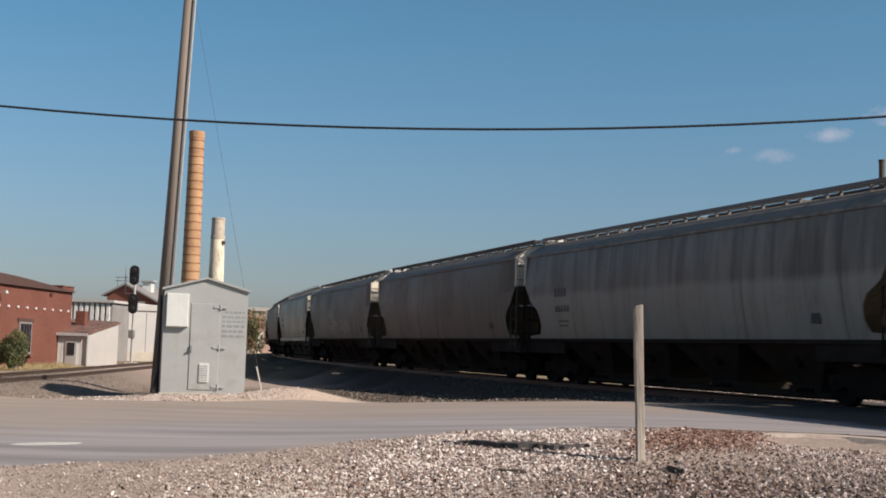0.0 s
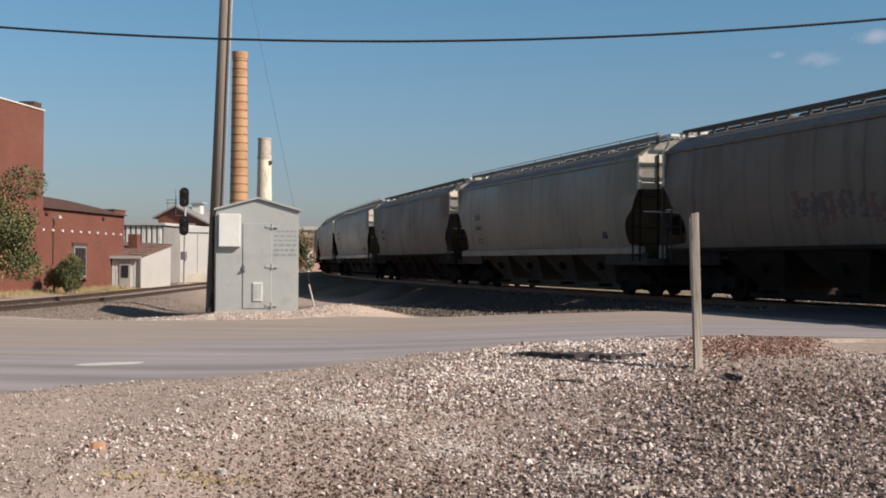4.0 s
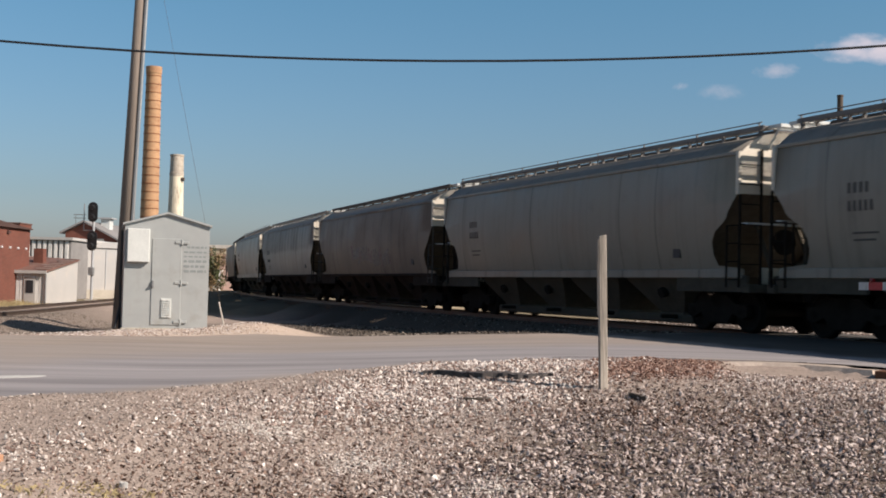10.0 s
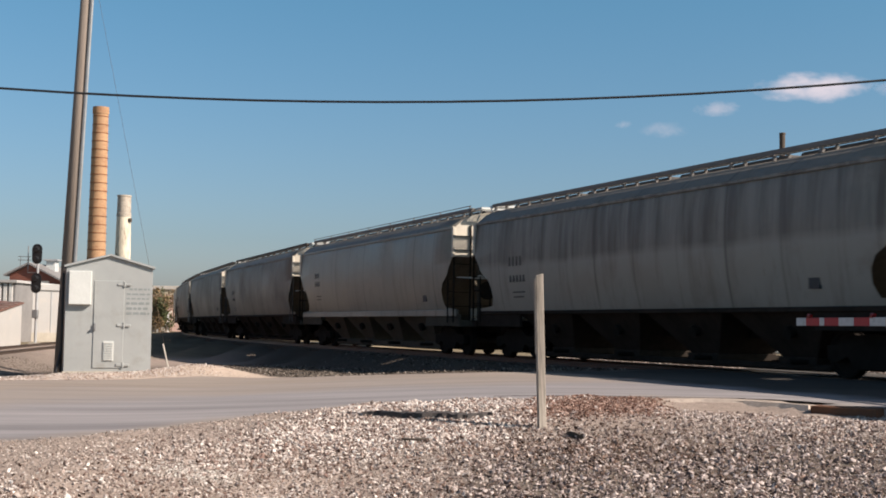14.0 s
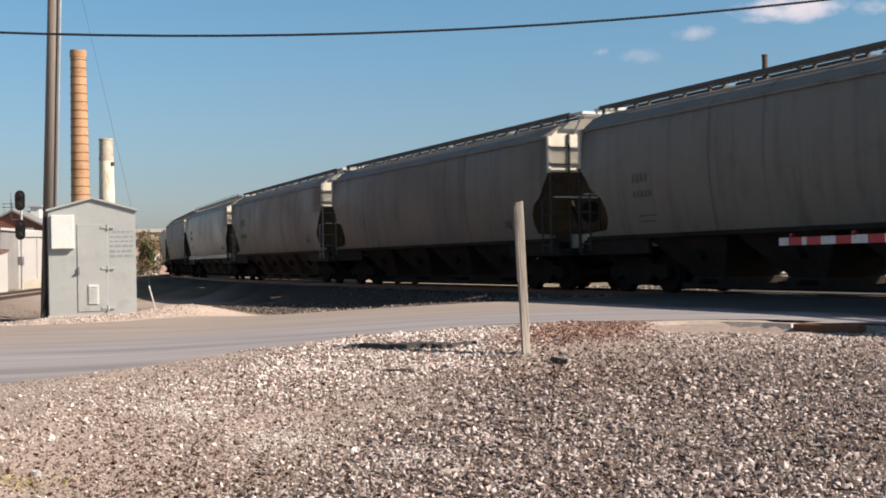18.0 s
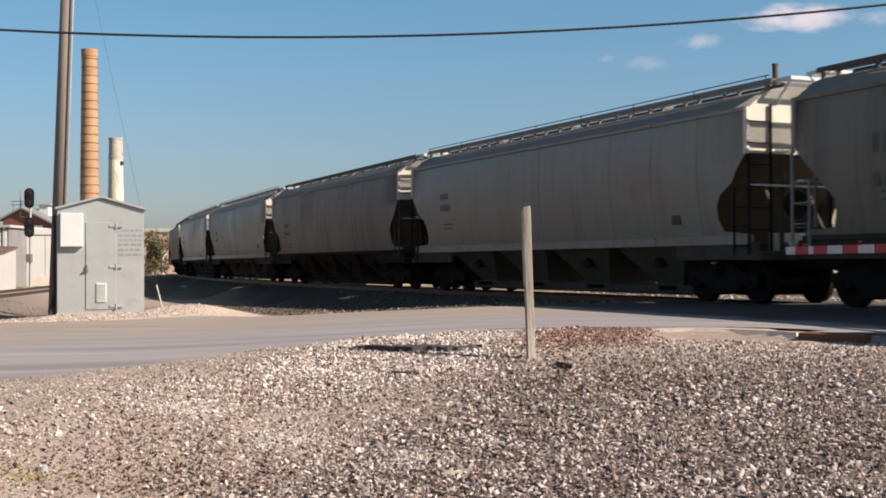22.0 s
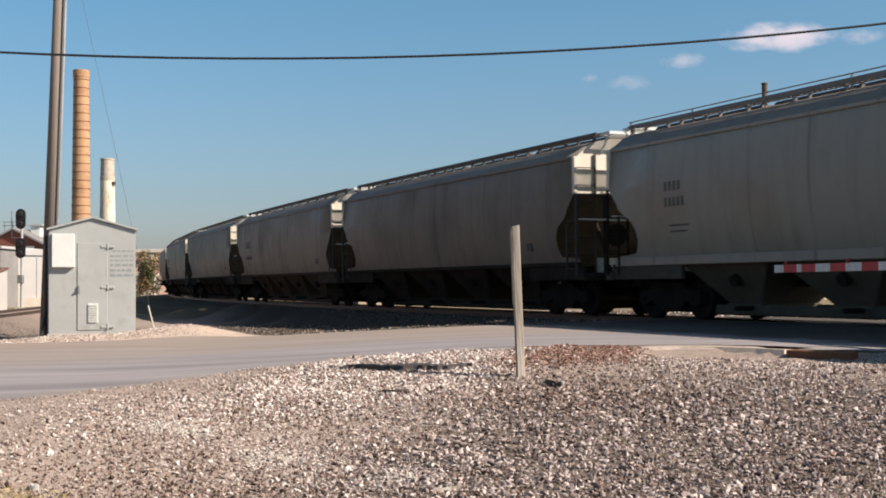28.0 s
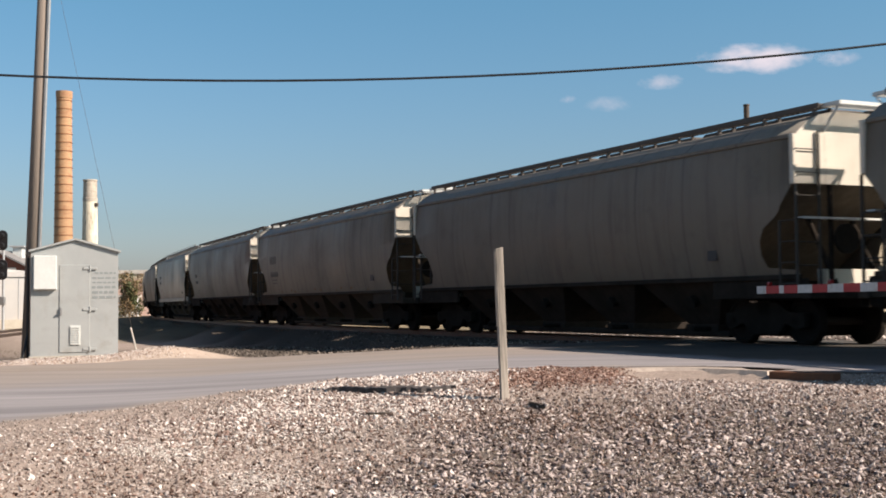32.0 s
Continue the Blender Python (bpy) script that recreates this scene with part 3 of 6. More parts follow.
def gravel(name, label, mat, xy, size, seed, sink=0.25, shards=False):
    """Many loose stones in one mesh, lying on the ground."""
    rng = np.random.default_rng(seed)
    n = len(xy)
    base, tris = np.array(SHARD if shards else ICO), np.array(SHARD_F if shards else ICO_F)
    k = len(base)
    s = size[0] * (size[1] / size[0]) ** (rng.random(n) ** 1.6)
    dims = np.stack([s, s * rng.uniform(0.45, 0.9, n), s * rng.uniform(0.22, 0.55, n)], -1) / 2
    v = base[None] * (1 + rng.uniform(-0.42, 0.30, (n, k, 1))) + rng.uniform(-0.22, 0.22, (n, k, 3))
    cut = rng.normal(0, 1, (n, 1, 3))
    cut /= np.linalg.norm(cut, axis=-1, keepdims=True)
    over = np.maximum((v * cut).sum(-1, keepdims=True) - 0.35, 0)
    v = (v - cut * over) * dims[:, None]
    tilt, turn = rng.normal(0, 0.75, n), rng.uniform(0, 6.283, n)
    ct, st = np.cos(tilt)[:, None], np.sin(tilt)[:, None]
    x, z = v[..., 0] * ct - v[..., 2] * st, v[..., 0] * st + v[..., 2] * ct
    c, sn = np.cos(turn)[:, None], np.sin(turn)[:, None]
    px, py = x * c - v[..., 1] * sn, x * sn + v[..., 1] * c
    gz = land(xy[:, 0], xy[:, 1]) + lip(xy[:, 0], xy[:, 1]) + s * (0.32 - sink * rng.random(n))
    verts = np.stack([px + xy[:, :1], py + xy[:, 1:2], z + gz[:, None]], -1).reshape(-1, 3)
    faces = (tris[None] + (np.arange(n) * k)[:, None, None]).reshape(-1, 3)
    me = bpy.data.meshes.new(name)
    me.vertices.add(len(verts))
    me.vertices.foreach_set("co", verts.astype(np.float32).ravel())
    me.loops.add(faces.size)
    me.loops.foreach_set("vertex_index", faces.astype(np.int32).ravel())
    me.polygons.add(len(faces))
    me.polygons.foreach_set("loop_start", np.arange(0, faces.size, 3, dtype=np.int32))
    me.update(calc_edges=True)
    me.validate()
    me.shade_flat()
    me.materials.append(mat)
    return tagged(new(name, me), label, "gravel", kind="stuff")


SHARD = [(1, 0, 0), (-1, 0, 0), (0, 1, 0), (0, -1, 0), (0, 0, 1), (0, 0, -1)]
SHARD_F = [(0, 2, 4), (2, 1, 4), (1, 3, 4), (3, 0, 4), (2, 0, 5), (1, 2, 5), (3, 1, 5), (0, 3, 5)]


def scatter(n, x0, x1, y0, y1, seed, keep):
    """Places spread at random where keep(x, y) allows, denser where it says."""
    rng = np.random.default_rng(seed)
    out = np.zeros((0, 2))
    while len(out) < n:
        p = np.stack([rng.uniform(x0, x1, n), rng.uniform(y0, y1, n)], -1)
        p = p[rng.random(n) < keep(p[:, 0], p[:, 1])]
        out = np.concatenate([out, p])
    return out[:n]


# ---- railway ----
def sweep(line, outline):
    """A fixed outline (across, up) along a line of (x, y, z, heading)."""
    verts, faces, n = [], [], len(outline)
    for x, y, z, h in line:
        verts += [(x + a * math.cos(h), y + a * math.sin(h), z + b) for a, b in outline]
    for i in range(len(line) - 1):
        for j in range(n):
            a, b = i * n + j, i * n + (j + 1) % n
            faces.append((a, b, b + n, a + n))
    faces += [tuple(range(n)), tuple(range((len(line) - 1) * n, len(line) * n))]
    return verts, faces


RAIL = [(-0.07, -0.16), (0.07, -0.16), (0.07, -0.145), (0.012, -0.125), (0.012, -0.04), (0.036, -0.03), (0.036, 0.0), (-0.036, 0.0), (-0.036, -0.03), (-0.012, -0.04), (-0.012, -0.125), (-0.07, -0.145)]


def rail_line(line, gauge, parent):
    for s in (-gauge / 2, gauge / 2):
        moved = [(x + s * math.cos(h), y + s * math.sin(h), z, h) for x, y, z, h in line]
        v, f = sweep(moved, RAIL)
        ob = reuse("rail", mesh("rail", v, f, M_RAIL), parent)


def make_track():
    t = thing("railway_track", "main railway track of worn rails on dark ties", "track", kind="structure")
    line = [(*track(q)[:2], RAIL_TOP, track(q)[2]) for q in list(np.arange(-400, -20, 20.0)) + list(np.arange(-20, 330, 3.0))]
    rail_line(line, 1.5, t)
    bm = box(-1.3, 1.3, -0.11, 0.11, -0.17, 0.0, 0.012)
    tie = None
    for i in range(150):
        q = -8 + i * 0.56
        x, y, h = track(q)
        m = pose(x, y, RAIL_TOP - 0.15 + random.uniform(-0.01, 0.008), 0, 0, math.degrees(h) + random.uniform(-1, 1))
        if tie is None:
            ob = part("tie", bm, M_TIE, t, m=m)
            tie = ob.data
        else:
            reuse("tie", tie, t, m)
    u = thing("siding_track", "rusty side track on dark ballast past the brick buildings", "track", kind="structure")
    ys = np.arange(24.6, 100, 1.5)
    xs = np.interp(ys, SIDING_Y, SIDING_X)
    xs = np.convolve(np.pad(xs, 4, "edge"), np.ones(9) / 9, "valid")
    hs = np.arctan2(-np.gradient(xs), np.gradient(ys))
    rail_line([(x, y, 0.17, h) for x, y, h in zip(xs, ys, hs)], 1.5, u)
    for y in np.arange(25, 75, 0.6):
        reuse("tie", tie, u, pose(np.interp(y, ys, xs), y, 0.03 + random.uniform(-0.01, 0.008), 0, 0, math.degrees(np.interp(y, ys, hs))))


make_track()


# ---- the hopper cars ----
SIDE = [(1.40, 1.30), (1.43, 1.42), (1.45, 1.48), (1.50, 1.72), (1.56, 2.0), (1.59, 2.22), (1.612, 2.42), (1.62, 2.52), (1.625, 2.62), (1.63, 2.8), (1.63, 3.02), (1.61, 3.4), (1.58, 3.7), (1.55, 3.9)]
ROOF = [(1.52, 3.955), (1.42, 4.04), (1.22, 4.20), (0.95, 4.325), (0.55, 4.40), (0.0, 4.42)]
END_TOP = 3.02
# the outline of the hole in the side sheet above each truck: height, distance from the car's middle
LOBED = [(1.30, 8.42), (1.42, 8.42), (1.48, 7.60), (1.72, 7.46), (2.0, 7.48), (2.22, 7.62), (2.42, 7.98), (2.52, 8.10), (2.62, 8.14), (2.8, 8.30), (3.02, 8.50)]
ANGULAR = [(1.30, 8.42), (1.42, 8.42), (1.48, 7.62), (1.72, 7.52), (2.0, 7.50), (2.22, 7.70), (3.02, 8.50)]


def car_end(z, hole):
    return float(np.interp(z, [p[0] for p in hole], [p[1] for p in hole]))


def car_shell(hole):
    """The curved body: sides, roof, and side sheets cut away over the trucks."""
    bm = bmesh.new()
    prof = [(-y, z) for y, z in SIDE] + [(-y, z) for y, z in ROOF] + [(y, z) for y, z in ROOF[::-1][1:]] + [(y, z) for y, z in SIDE[::-1]]
    inner = list(np.linspace(-6.88, 6.88, 17))
    rows = []
    for y, z in prof:
        e = car_end(z, hole)
        rows.append([bm.verts.new((c, y, z)) for c in [-e] + inner + [e]])
    for a, b in zip(rows, rows[1:]):
        for i in range(len(inner) + 1):
            bm.faces.new((a[i], a[i + 1], b[i + 1], b[i]))
    n = len(prof)
    for i in range(n // 2):
        j = n - 1 - i
        if prof[i][1] < END_TOP - 0.01:
            continue
        for k in (0, -1):
            if i + 1 < j - 1:
                bm.faces.new((rows[i][k], rows[i + 1][k], rows[j - 1][k], rows[j][k]))
            elif i + 1 == j - 1:
                bm.faces.new((rows[i][k], rows[i + 1][k], rows[j][k]))
    bmesh.ops.recalc_face_normals(bm, faces=bm.faces[:])
    for f in bm.faces:
        f.material_index = 1 if f.calc_center_median().z > 3.93 and abs(f.normal.x) < 0.5 else 0
        f.smooth = abs(f.normal.x) < 0.3 and abs(f.normal.z) < 0.97
    return bm


def slope_sheet(e):
    """The sloping floor of the body above the truck, between the side sheets."""
    bm = bmesh.new()
    rings = [[bm.verts.new((e * x, y, z + dz)) for x, y, z in ((8.47, -1.6, 3.03), (8.47, 1.6, 3.03), (6.1, 1.36, 1.30), (6.1, -1.36, 1.30))] for dz in (0.0, -0.03)]
    bm.faces.new(rings[0])
    bm.faces.new(rings[1])
    for i in range(4):
        bm.faces.new((rings[0][i], rings[0][(i + 1) % 4], rings[1][(i + 1) % 4], rings[1][i]))
    bmesh.ops.recalc_face_normals(bm, faces=bm.faces[:])
    return bm


def end_sheet(e):
    """The upright head of the body's end, a skin just proud of it."""
    pts = [(y, z) for y, z in SIDE if z >= END_TOP - 0.01] + ROOF[:-1]
    ring = [(-y, z) for y, z in pts] + [(y, z) for y, z in pts[::-1]]
    bm = bmesh.new()
    lo = [bm.verts.new((e * 8.48, y * 0.995, z)) for y, z in ring]
    hi = [bm.verts.new((e * 8.512, y * 0.995, z)) for y, z in ring]
    half = len(ring) // 2
    for row in (lo, hi):
        for i in range(half - 1):
            j = len(ring) - 1 - i
            bm.faces.new((row[i], row[i + 1], row[j - 1], row[j]))
    for i in range(len(ring)):
        k = (i + 1) % len(ring)
        bm.faces.new((lo[i], lo[k], hi[k], hi[i]))
    bmesh.ops.recalc_face_normals(bm, faces=bm.faces[:])
    return bm


def roof_platform(e):
    """Open grating at the end of the running boards, in a frame with two brackets."""
    bm = bmesh.new()
    lo, hi = min(e * 8.5, e * 8.98), max(e * 8.5, e * 8.98)
    for y in (-0.88, 0.83):
        box(lo, hi, y, y + 0.05, 4.46, 4.53, bm=bm)
    for x in (lo, hi - 0.05):
        box(x, x + 0.05, -0.83, 0.83, 4.46, 4.53, bm=bm)
    for i in range(22):
        y = -0.79 + i * 0.075
        box(lo + 0.05, hi - 0.05, y - 0.007, y + 0.007, 4.485, 4.52, bm=bm)
    for s in (-1, 1):
        tube((e * 8.93, s * 0.86, 4.47), (e * 8.52, s * 0.86, 4.02), 0.025, n=6, bm=bm)
    return bm


def corner_post(e, s):
    """Flange that closes the corner of the body above the truck."""
    return box(min(e * 8.44, e * 8.55), max(e * 8.44, e * 8.55), s * 1.60 - 0.045, s * 1.60 + 0.045, 3.0, 3.93, 0.012)


def hopper_bay(w=3.0):
    bm = bmesh.new()
    top = [(-w / 2, -1.40), (w / 2, -1.40), (w / 2, 1.40), (-w / 2, 1.40)]
    mid = [(-0.5, -0.72), (0.5, -0.72), (0.5, 0.72), (-0.5, 0.72)]
    rings = [[bm.verts.new((x, y, z)) for x, y in pts] for pts, z in ((top, 1.34), (mid, 0.36))]
    for i in range(4):
        bm.faces.new((rings[0][i], rings[0][(i + 1) % 4], rings[1][(i + 1) % 4], rings[1][i]))
    bm.faces.new(rings[0])
    bm.faces.new(rings[1])
    bmesh.ops.recalc_face_normals(bm, faces=bm.faces[:])
    return bm


def truck_parts(parent, x):
    t = new("truck")
    t.parent = parent
    t.matrix_basis = pose(x, 0, 0)
    frame_pts = [(-1.15, 0.36), (-0.95, 0.30), (-0.62, 0.42), (-0.42, 0.20), (0.42, 0.20), (0.62, 0.42), (0.95, 0.30), (1.15, 0.36), (1.15, 0.62), (0.7, 0.64), (0.38, 0.82), (-0.38, 0.82), (-0.7, 0.64), (-1.15, 0.62)]
    for s in (-1, 1):
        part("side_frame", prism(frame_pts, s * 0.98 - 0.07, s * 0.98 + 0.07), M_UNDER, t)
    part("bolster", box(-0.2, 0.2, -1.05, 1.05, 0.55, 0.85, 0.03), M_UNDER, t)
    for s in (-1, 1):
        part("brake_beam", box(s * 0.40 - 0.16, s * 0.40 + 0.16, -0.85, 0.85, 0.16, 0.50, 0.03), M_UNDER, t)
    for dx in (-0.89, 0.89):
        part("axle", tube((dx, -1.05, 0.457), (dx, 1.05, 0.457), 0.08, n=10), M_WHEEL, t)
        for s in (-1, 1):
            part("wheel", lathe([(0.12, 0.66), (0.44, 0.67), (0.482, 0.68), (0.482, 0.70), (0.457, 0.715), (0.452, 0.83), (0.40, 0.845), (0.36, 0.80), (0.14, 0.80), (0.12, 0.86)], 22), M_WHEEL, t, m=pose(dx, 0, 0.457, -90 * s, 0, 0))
    return t


def car_ladder(end, s, wide=0.46):
    """Grab-iron ladder at a corner of the car: side rails with rungs, and rungs across the end."""
    bm = bmesh.new()
    x = end * 8.56
    y = s * 1.60
    box(x - 0.022, x + 0.022, y - 0.022, y + 0.022, 1.0, 3.0, bm=bm)
    box(x - end * wide - 0.018, x - end * wide + 0.018, y - 0.018, y + 0.018, 1.0, 2.35, bm=bm)
    for i in range(4):
        z = 1.17 + i * 0.39
        tube((x, y, z), (x - end * wide, y, z), 0.013, n=6, bm=bm)
    for i in range(6):
        z = 1.5 + i * 0.43
        tube((x, y, z), (x, s * 1.05, z), 0.012, n=6, bm=bm)
    box(x - 0.022, x + 0.022, s * 1.05 - 0.022, s * 1.05 + 0.022, 1.05, 4.0, bm=bm)
    return bm


def build_car(label, paint, under, frame_mat, walk_mat, stripe, tall_rail, marks=(), hole=LOBED, post_mat=None):
    car = thing("covered_hopper", label, "rail car", group="train of hopper cars")
    body = part("body", car_shell(hole), paint, car)
    body.data.materials.append(P_ROOF)
    for s in (-1, 1):
        part("side_sill", box(-8.45, 8.45, s * 1.43 - 0.06, s * 1.43 + 0.06, 1.20 if stripe else 1.24, 1.40 if stripe else 1.34, 0.015), paint if stripe else under, car)
        part("eave_rail", box(-8.5, 8.5, s * 1.56 - 0.03, s * 1.56 + 0.03, 3.865, 3.945, 0.012), paint, car)
        # running board with its brackets
        bm = box(-8.55, 8.55, s * 1.0 - 0.015, s * 1.0 + 0.015, 4.44, 4.535)
        for y in (0.86, 0.72, 0.58):
            box(-8.55, 8.55, s * y - 0.012, s * y + 0.012, 4.485, 4.525, bm=bm)
        for i in range(115):
            x = -8.55 + i * 0.15
            box(x - 0.01, x + 0.01, s * 0.79 - 0.21, s * 0.79 + 0.21, 4.49, 4.52, bm=bm)
        for i in range(13):
            x = -8.4 + i * 1.4
            box(x - 0.035, x + 0.035, s * 0.97 - 0.03, s * 0.97 + 0.03, 4.22, 4.49, bm=bm)
            box(x - 0.03, x + 0.03, s * 0.60 - 0.03, s * 0.60 + 0.03, 4.31, 4.49, bm=bm)
        if tall_rail:
            for i in range(8):
                x = -8.4 + i * 2.4
                box(x - 0.02, x + 0.02, s * 1.02 - 0.012, s * 1.02 + 0.012, 4.22, 4.60, bm=bm)
            tube((-8.5, s * 1.02, 4.60), (8.5, s * 1.02, 4.60), 0.013, n=6, bm=bm)
        part("running_board", bm, walk_mat, car)
    for i in range(4):
        x = -6.3 + i * 4.2
        part("hatch_cover", box(x - 1.95, x + 1.95, -0.46, 0.46, 4.32, 4.505, 0.05), W_BOARD, car)
    for i in range(4):
        x = -4.65 + i * 3.1
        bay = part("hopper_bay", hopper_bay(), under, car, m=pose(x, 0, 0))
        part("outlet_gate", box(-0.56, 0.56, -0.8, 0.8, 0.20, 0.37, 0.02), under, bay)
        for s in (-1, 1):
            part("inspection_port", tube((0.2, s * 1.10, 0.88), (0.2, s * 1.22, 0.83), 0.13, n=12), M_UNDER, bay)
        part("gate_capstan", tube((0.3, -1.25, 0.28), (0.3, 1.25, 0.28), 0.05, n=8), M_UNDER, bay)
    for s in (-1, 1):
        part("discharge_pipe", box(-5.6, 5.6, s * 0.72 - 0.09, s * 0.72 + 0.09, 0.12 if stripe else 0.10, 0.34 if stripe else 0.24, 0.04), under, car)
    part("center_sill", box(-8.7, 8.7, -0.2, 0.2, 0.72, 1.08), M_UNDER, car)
    for e in (-1, 1):
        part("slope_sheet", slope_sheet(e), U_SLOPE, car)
        part("end_sheet", end_sheet(e), E_SUNLIT, car, "cream-grey end sheet, coloured lighter for the sun on it")
        bm = box(min(e * 8.55, e * 8.8), max(e * 8.55, e * 8.8), -1.52, 1.52, 0.88, 1.07, 0.02)
        for s in (-1, 1):
            box(min(e * 5.9, e * 8.6), max(e * 5.9, e * 8.6), s * 1.40 - 0.04, s * 1.40 + 0.04, 0.90, 1.26, bm=bm)
        box(min(e * 7.2, e * 8.6), max(e * 7.2, e * 8.6), -1.45, 1.45, 1.00, 1.03, bm=bm)
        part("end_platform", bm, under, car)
        bm = bmesh.new()
        for s in (-1, 1):
            tube((e * 8.5, s * 0.55, 1.03), (e * 7.7, s * 0.55, 2.45), 0.05, n=8, bm=bm)
            tube((e * 8.52, s * 0.75, 1.03), (e * 8.52, s * 0.75, 3.0), 0.05, n=8, bm=bm)
        part("end_brace", bm, under, car)
        part("end_web", box(min(e * 8.36, e * 8.42), max(e * 8.36, e * 8.42), -0.95, 1.30, 1.08, 1.44, 0.01), E_SUNLIT, car)
        part("end_step", box(min(e * 8.42, e * 8.62), max(e * 8.42, e * 8.62), -1.45, 1.45, 2.36, 2.40), M_GALV_LIGHT, car)
        part("roof_platform", roof_platform(e), M_GALV_LIGHT, car, "pale open-grating roof platform")
        for s in (-1, 1):
            part("corner_post", corner_post(e, s), post_mat or E_SUNLIT, car)
        bm = bmesh.new()
        box(min(e * 8.8, e * 9.12), max(e * 8.8, e * 9.12), -0.12, 0.12, 0.72, 0.98, 0.03, bm)
        box(min(e * 9.0, e * 9.2), max(e * 9.0, e * 9.2), -0.17, 0.17, 0.68, 1.0, 0.05, bm)
        part("coupler", bm, M_WHEEL, car)
        for s in (-1, 1):
            part("ladder", car_ladder(e, s), post_mat or frame_mat, car)
        truck_parts(car, e * 6.95)
    bm = tube((8.62, -0.5, 2.0), (8.70, -0.5, 2.0), 0.28, n=18)
    part("brake_wheel", bm, M_UNDER, car)
    part("brake_reservoir", tube((-8.1, 0.35, 1.45), (-7.3, 0.35, 1.45), 0.22, n=14), under, car)
    for k, (x, z, w, h, mat) in enumerate(marks):
        yy = -float(np.interp(z, [p[1] for p in SIDE], [p[0] for p in SIDE]))
        part("stencil_mark", box(x - w / 2, x + w / 2, yy - 0.006, yy + 0.03, z - h / 2, z + h / 2), mat, car)
    return car


# Side paints: weathered colours, with the shade of the near side darkened in.
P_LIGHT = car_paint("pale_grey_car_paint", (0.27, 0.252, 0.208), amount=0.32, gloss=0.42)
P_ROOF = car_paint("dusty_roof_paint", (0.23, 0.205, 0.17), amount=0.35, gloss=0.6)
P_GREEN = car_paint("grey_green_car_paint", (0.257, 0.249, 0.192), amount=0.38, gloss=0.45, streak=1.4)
P_DARK = car_paint("dark_shaded_grime_car_paint", (0.20, 0.176, 0.14), amount=0.6, gloss=0.55, streak=1.2)
P_BROWN = car_paint("brown_shaded_grime_car_paint", (0.185, 0.154, 0.118), amount=0.6, gloss=0.55, streak=1.2)
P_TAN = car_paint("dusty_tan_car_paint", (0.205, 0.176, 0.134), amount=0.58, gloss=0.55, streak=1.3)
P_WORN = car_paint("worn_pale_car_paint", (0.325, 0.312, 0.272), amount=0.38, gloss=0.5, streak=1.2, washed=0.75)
# The cars' pale paint again, lightened for sunlight on the ends.
E_SUNLIT = car_paint("sunlit_cream_end_paint", (0.62, 0.565, 0.47), amount=0.15, gloss=0.5)
U_DARK = dull(surface("near_black_hopper_paint", (0.031, 0.025, 0.021), 0.85, 0.0, 0.5, 6, 0.8, 0.15))
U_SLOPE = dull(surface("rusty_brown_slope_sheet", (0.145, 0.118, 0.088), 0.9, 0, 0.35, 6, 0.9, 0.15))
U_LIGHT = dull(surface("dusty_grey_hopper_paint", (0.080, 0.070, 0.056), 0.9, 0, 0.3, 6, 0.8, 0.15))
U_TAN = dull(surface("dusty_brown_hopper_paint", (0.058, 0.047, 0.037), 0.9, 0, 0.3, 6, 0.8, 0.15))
W_GREY = plain("walkway_grey", (0.14, 0.13, 0.12), 0.6)
M_LADDER = plain("grimy_ladder_steel", (0.03, 0.026, 0.022), 0.7)
M_POST = plain("dusty_silver_paint", (0.22, 0.21, 0.19), 0.6)
W_BOARD = plain("dusty_walkway_grating", (0.075, 0.064, 0.055), 0.8)
LETTER = plain("faded_black_lettering", (0.075, 0.068, 0.06), 0.7)
PATCH = plain("dark_stencil_panel", (0.03, 0.03, 0.032), 0.6)


def mark_rows(x, z, big=0.3):
    """Bars in place of the owner's letters and the car's number."""
    rows = []
    for k in range(4):
        rows.append((x + k * big * 0.8, z, big * 0.42, big, LETTER))
    for k in range(5):
        rows.append((x + k * big * 0.75, z - big * 1.7, big * 0.4, big, LETTER))
    rows += [(x + 0.4, z - 0.85, 0.7, 0.04, LETTER), (x + 0.35, z - 0.98, 0.6, 0.04, LETTER)]
    return rows


SPRAY = car_paint("faded_spray_paint", (0.066, 0.052, 0.052), amount=0.5)
SPRAY_RED = car_paint("faded_red_spray_paint", (0.11, 0.048, 0.045), amount=0.4)


def sprayed(x, z, seed):
    """A faded tag: plain bars and blocks of worn spray paint."""
    rnd, rows = random.Random(seed), []
    for k in range(9):
        low, high = z - rnd.uniform(0.15, 0.4), z + rnd.uniform(0.1, 0.4)
        while low < high:
            rows.append((x + k * 0.33 + rnd.uniform(-0.08, 0.08), low, rnd.uniform(0.06, 0.32), 0.11, SPRAY if k % 4 else SPRAY_RED))
            low += 0.1
    return rows


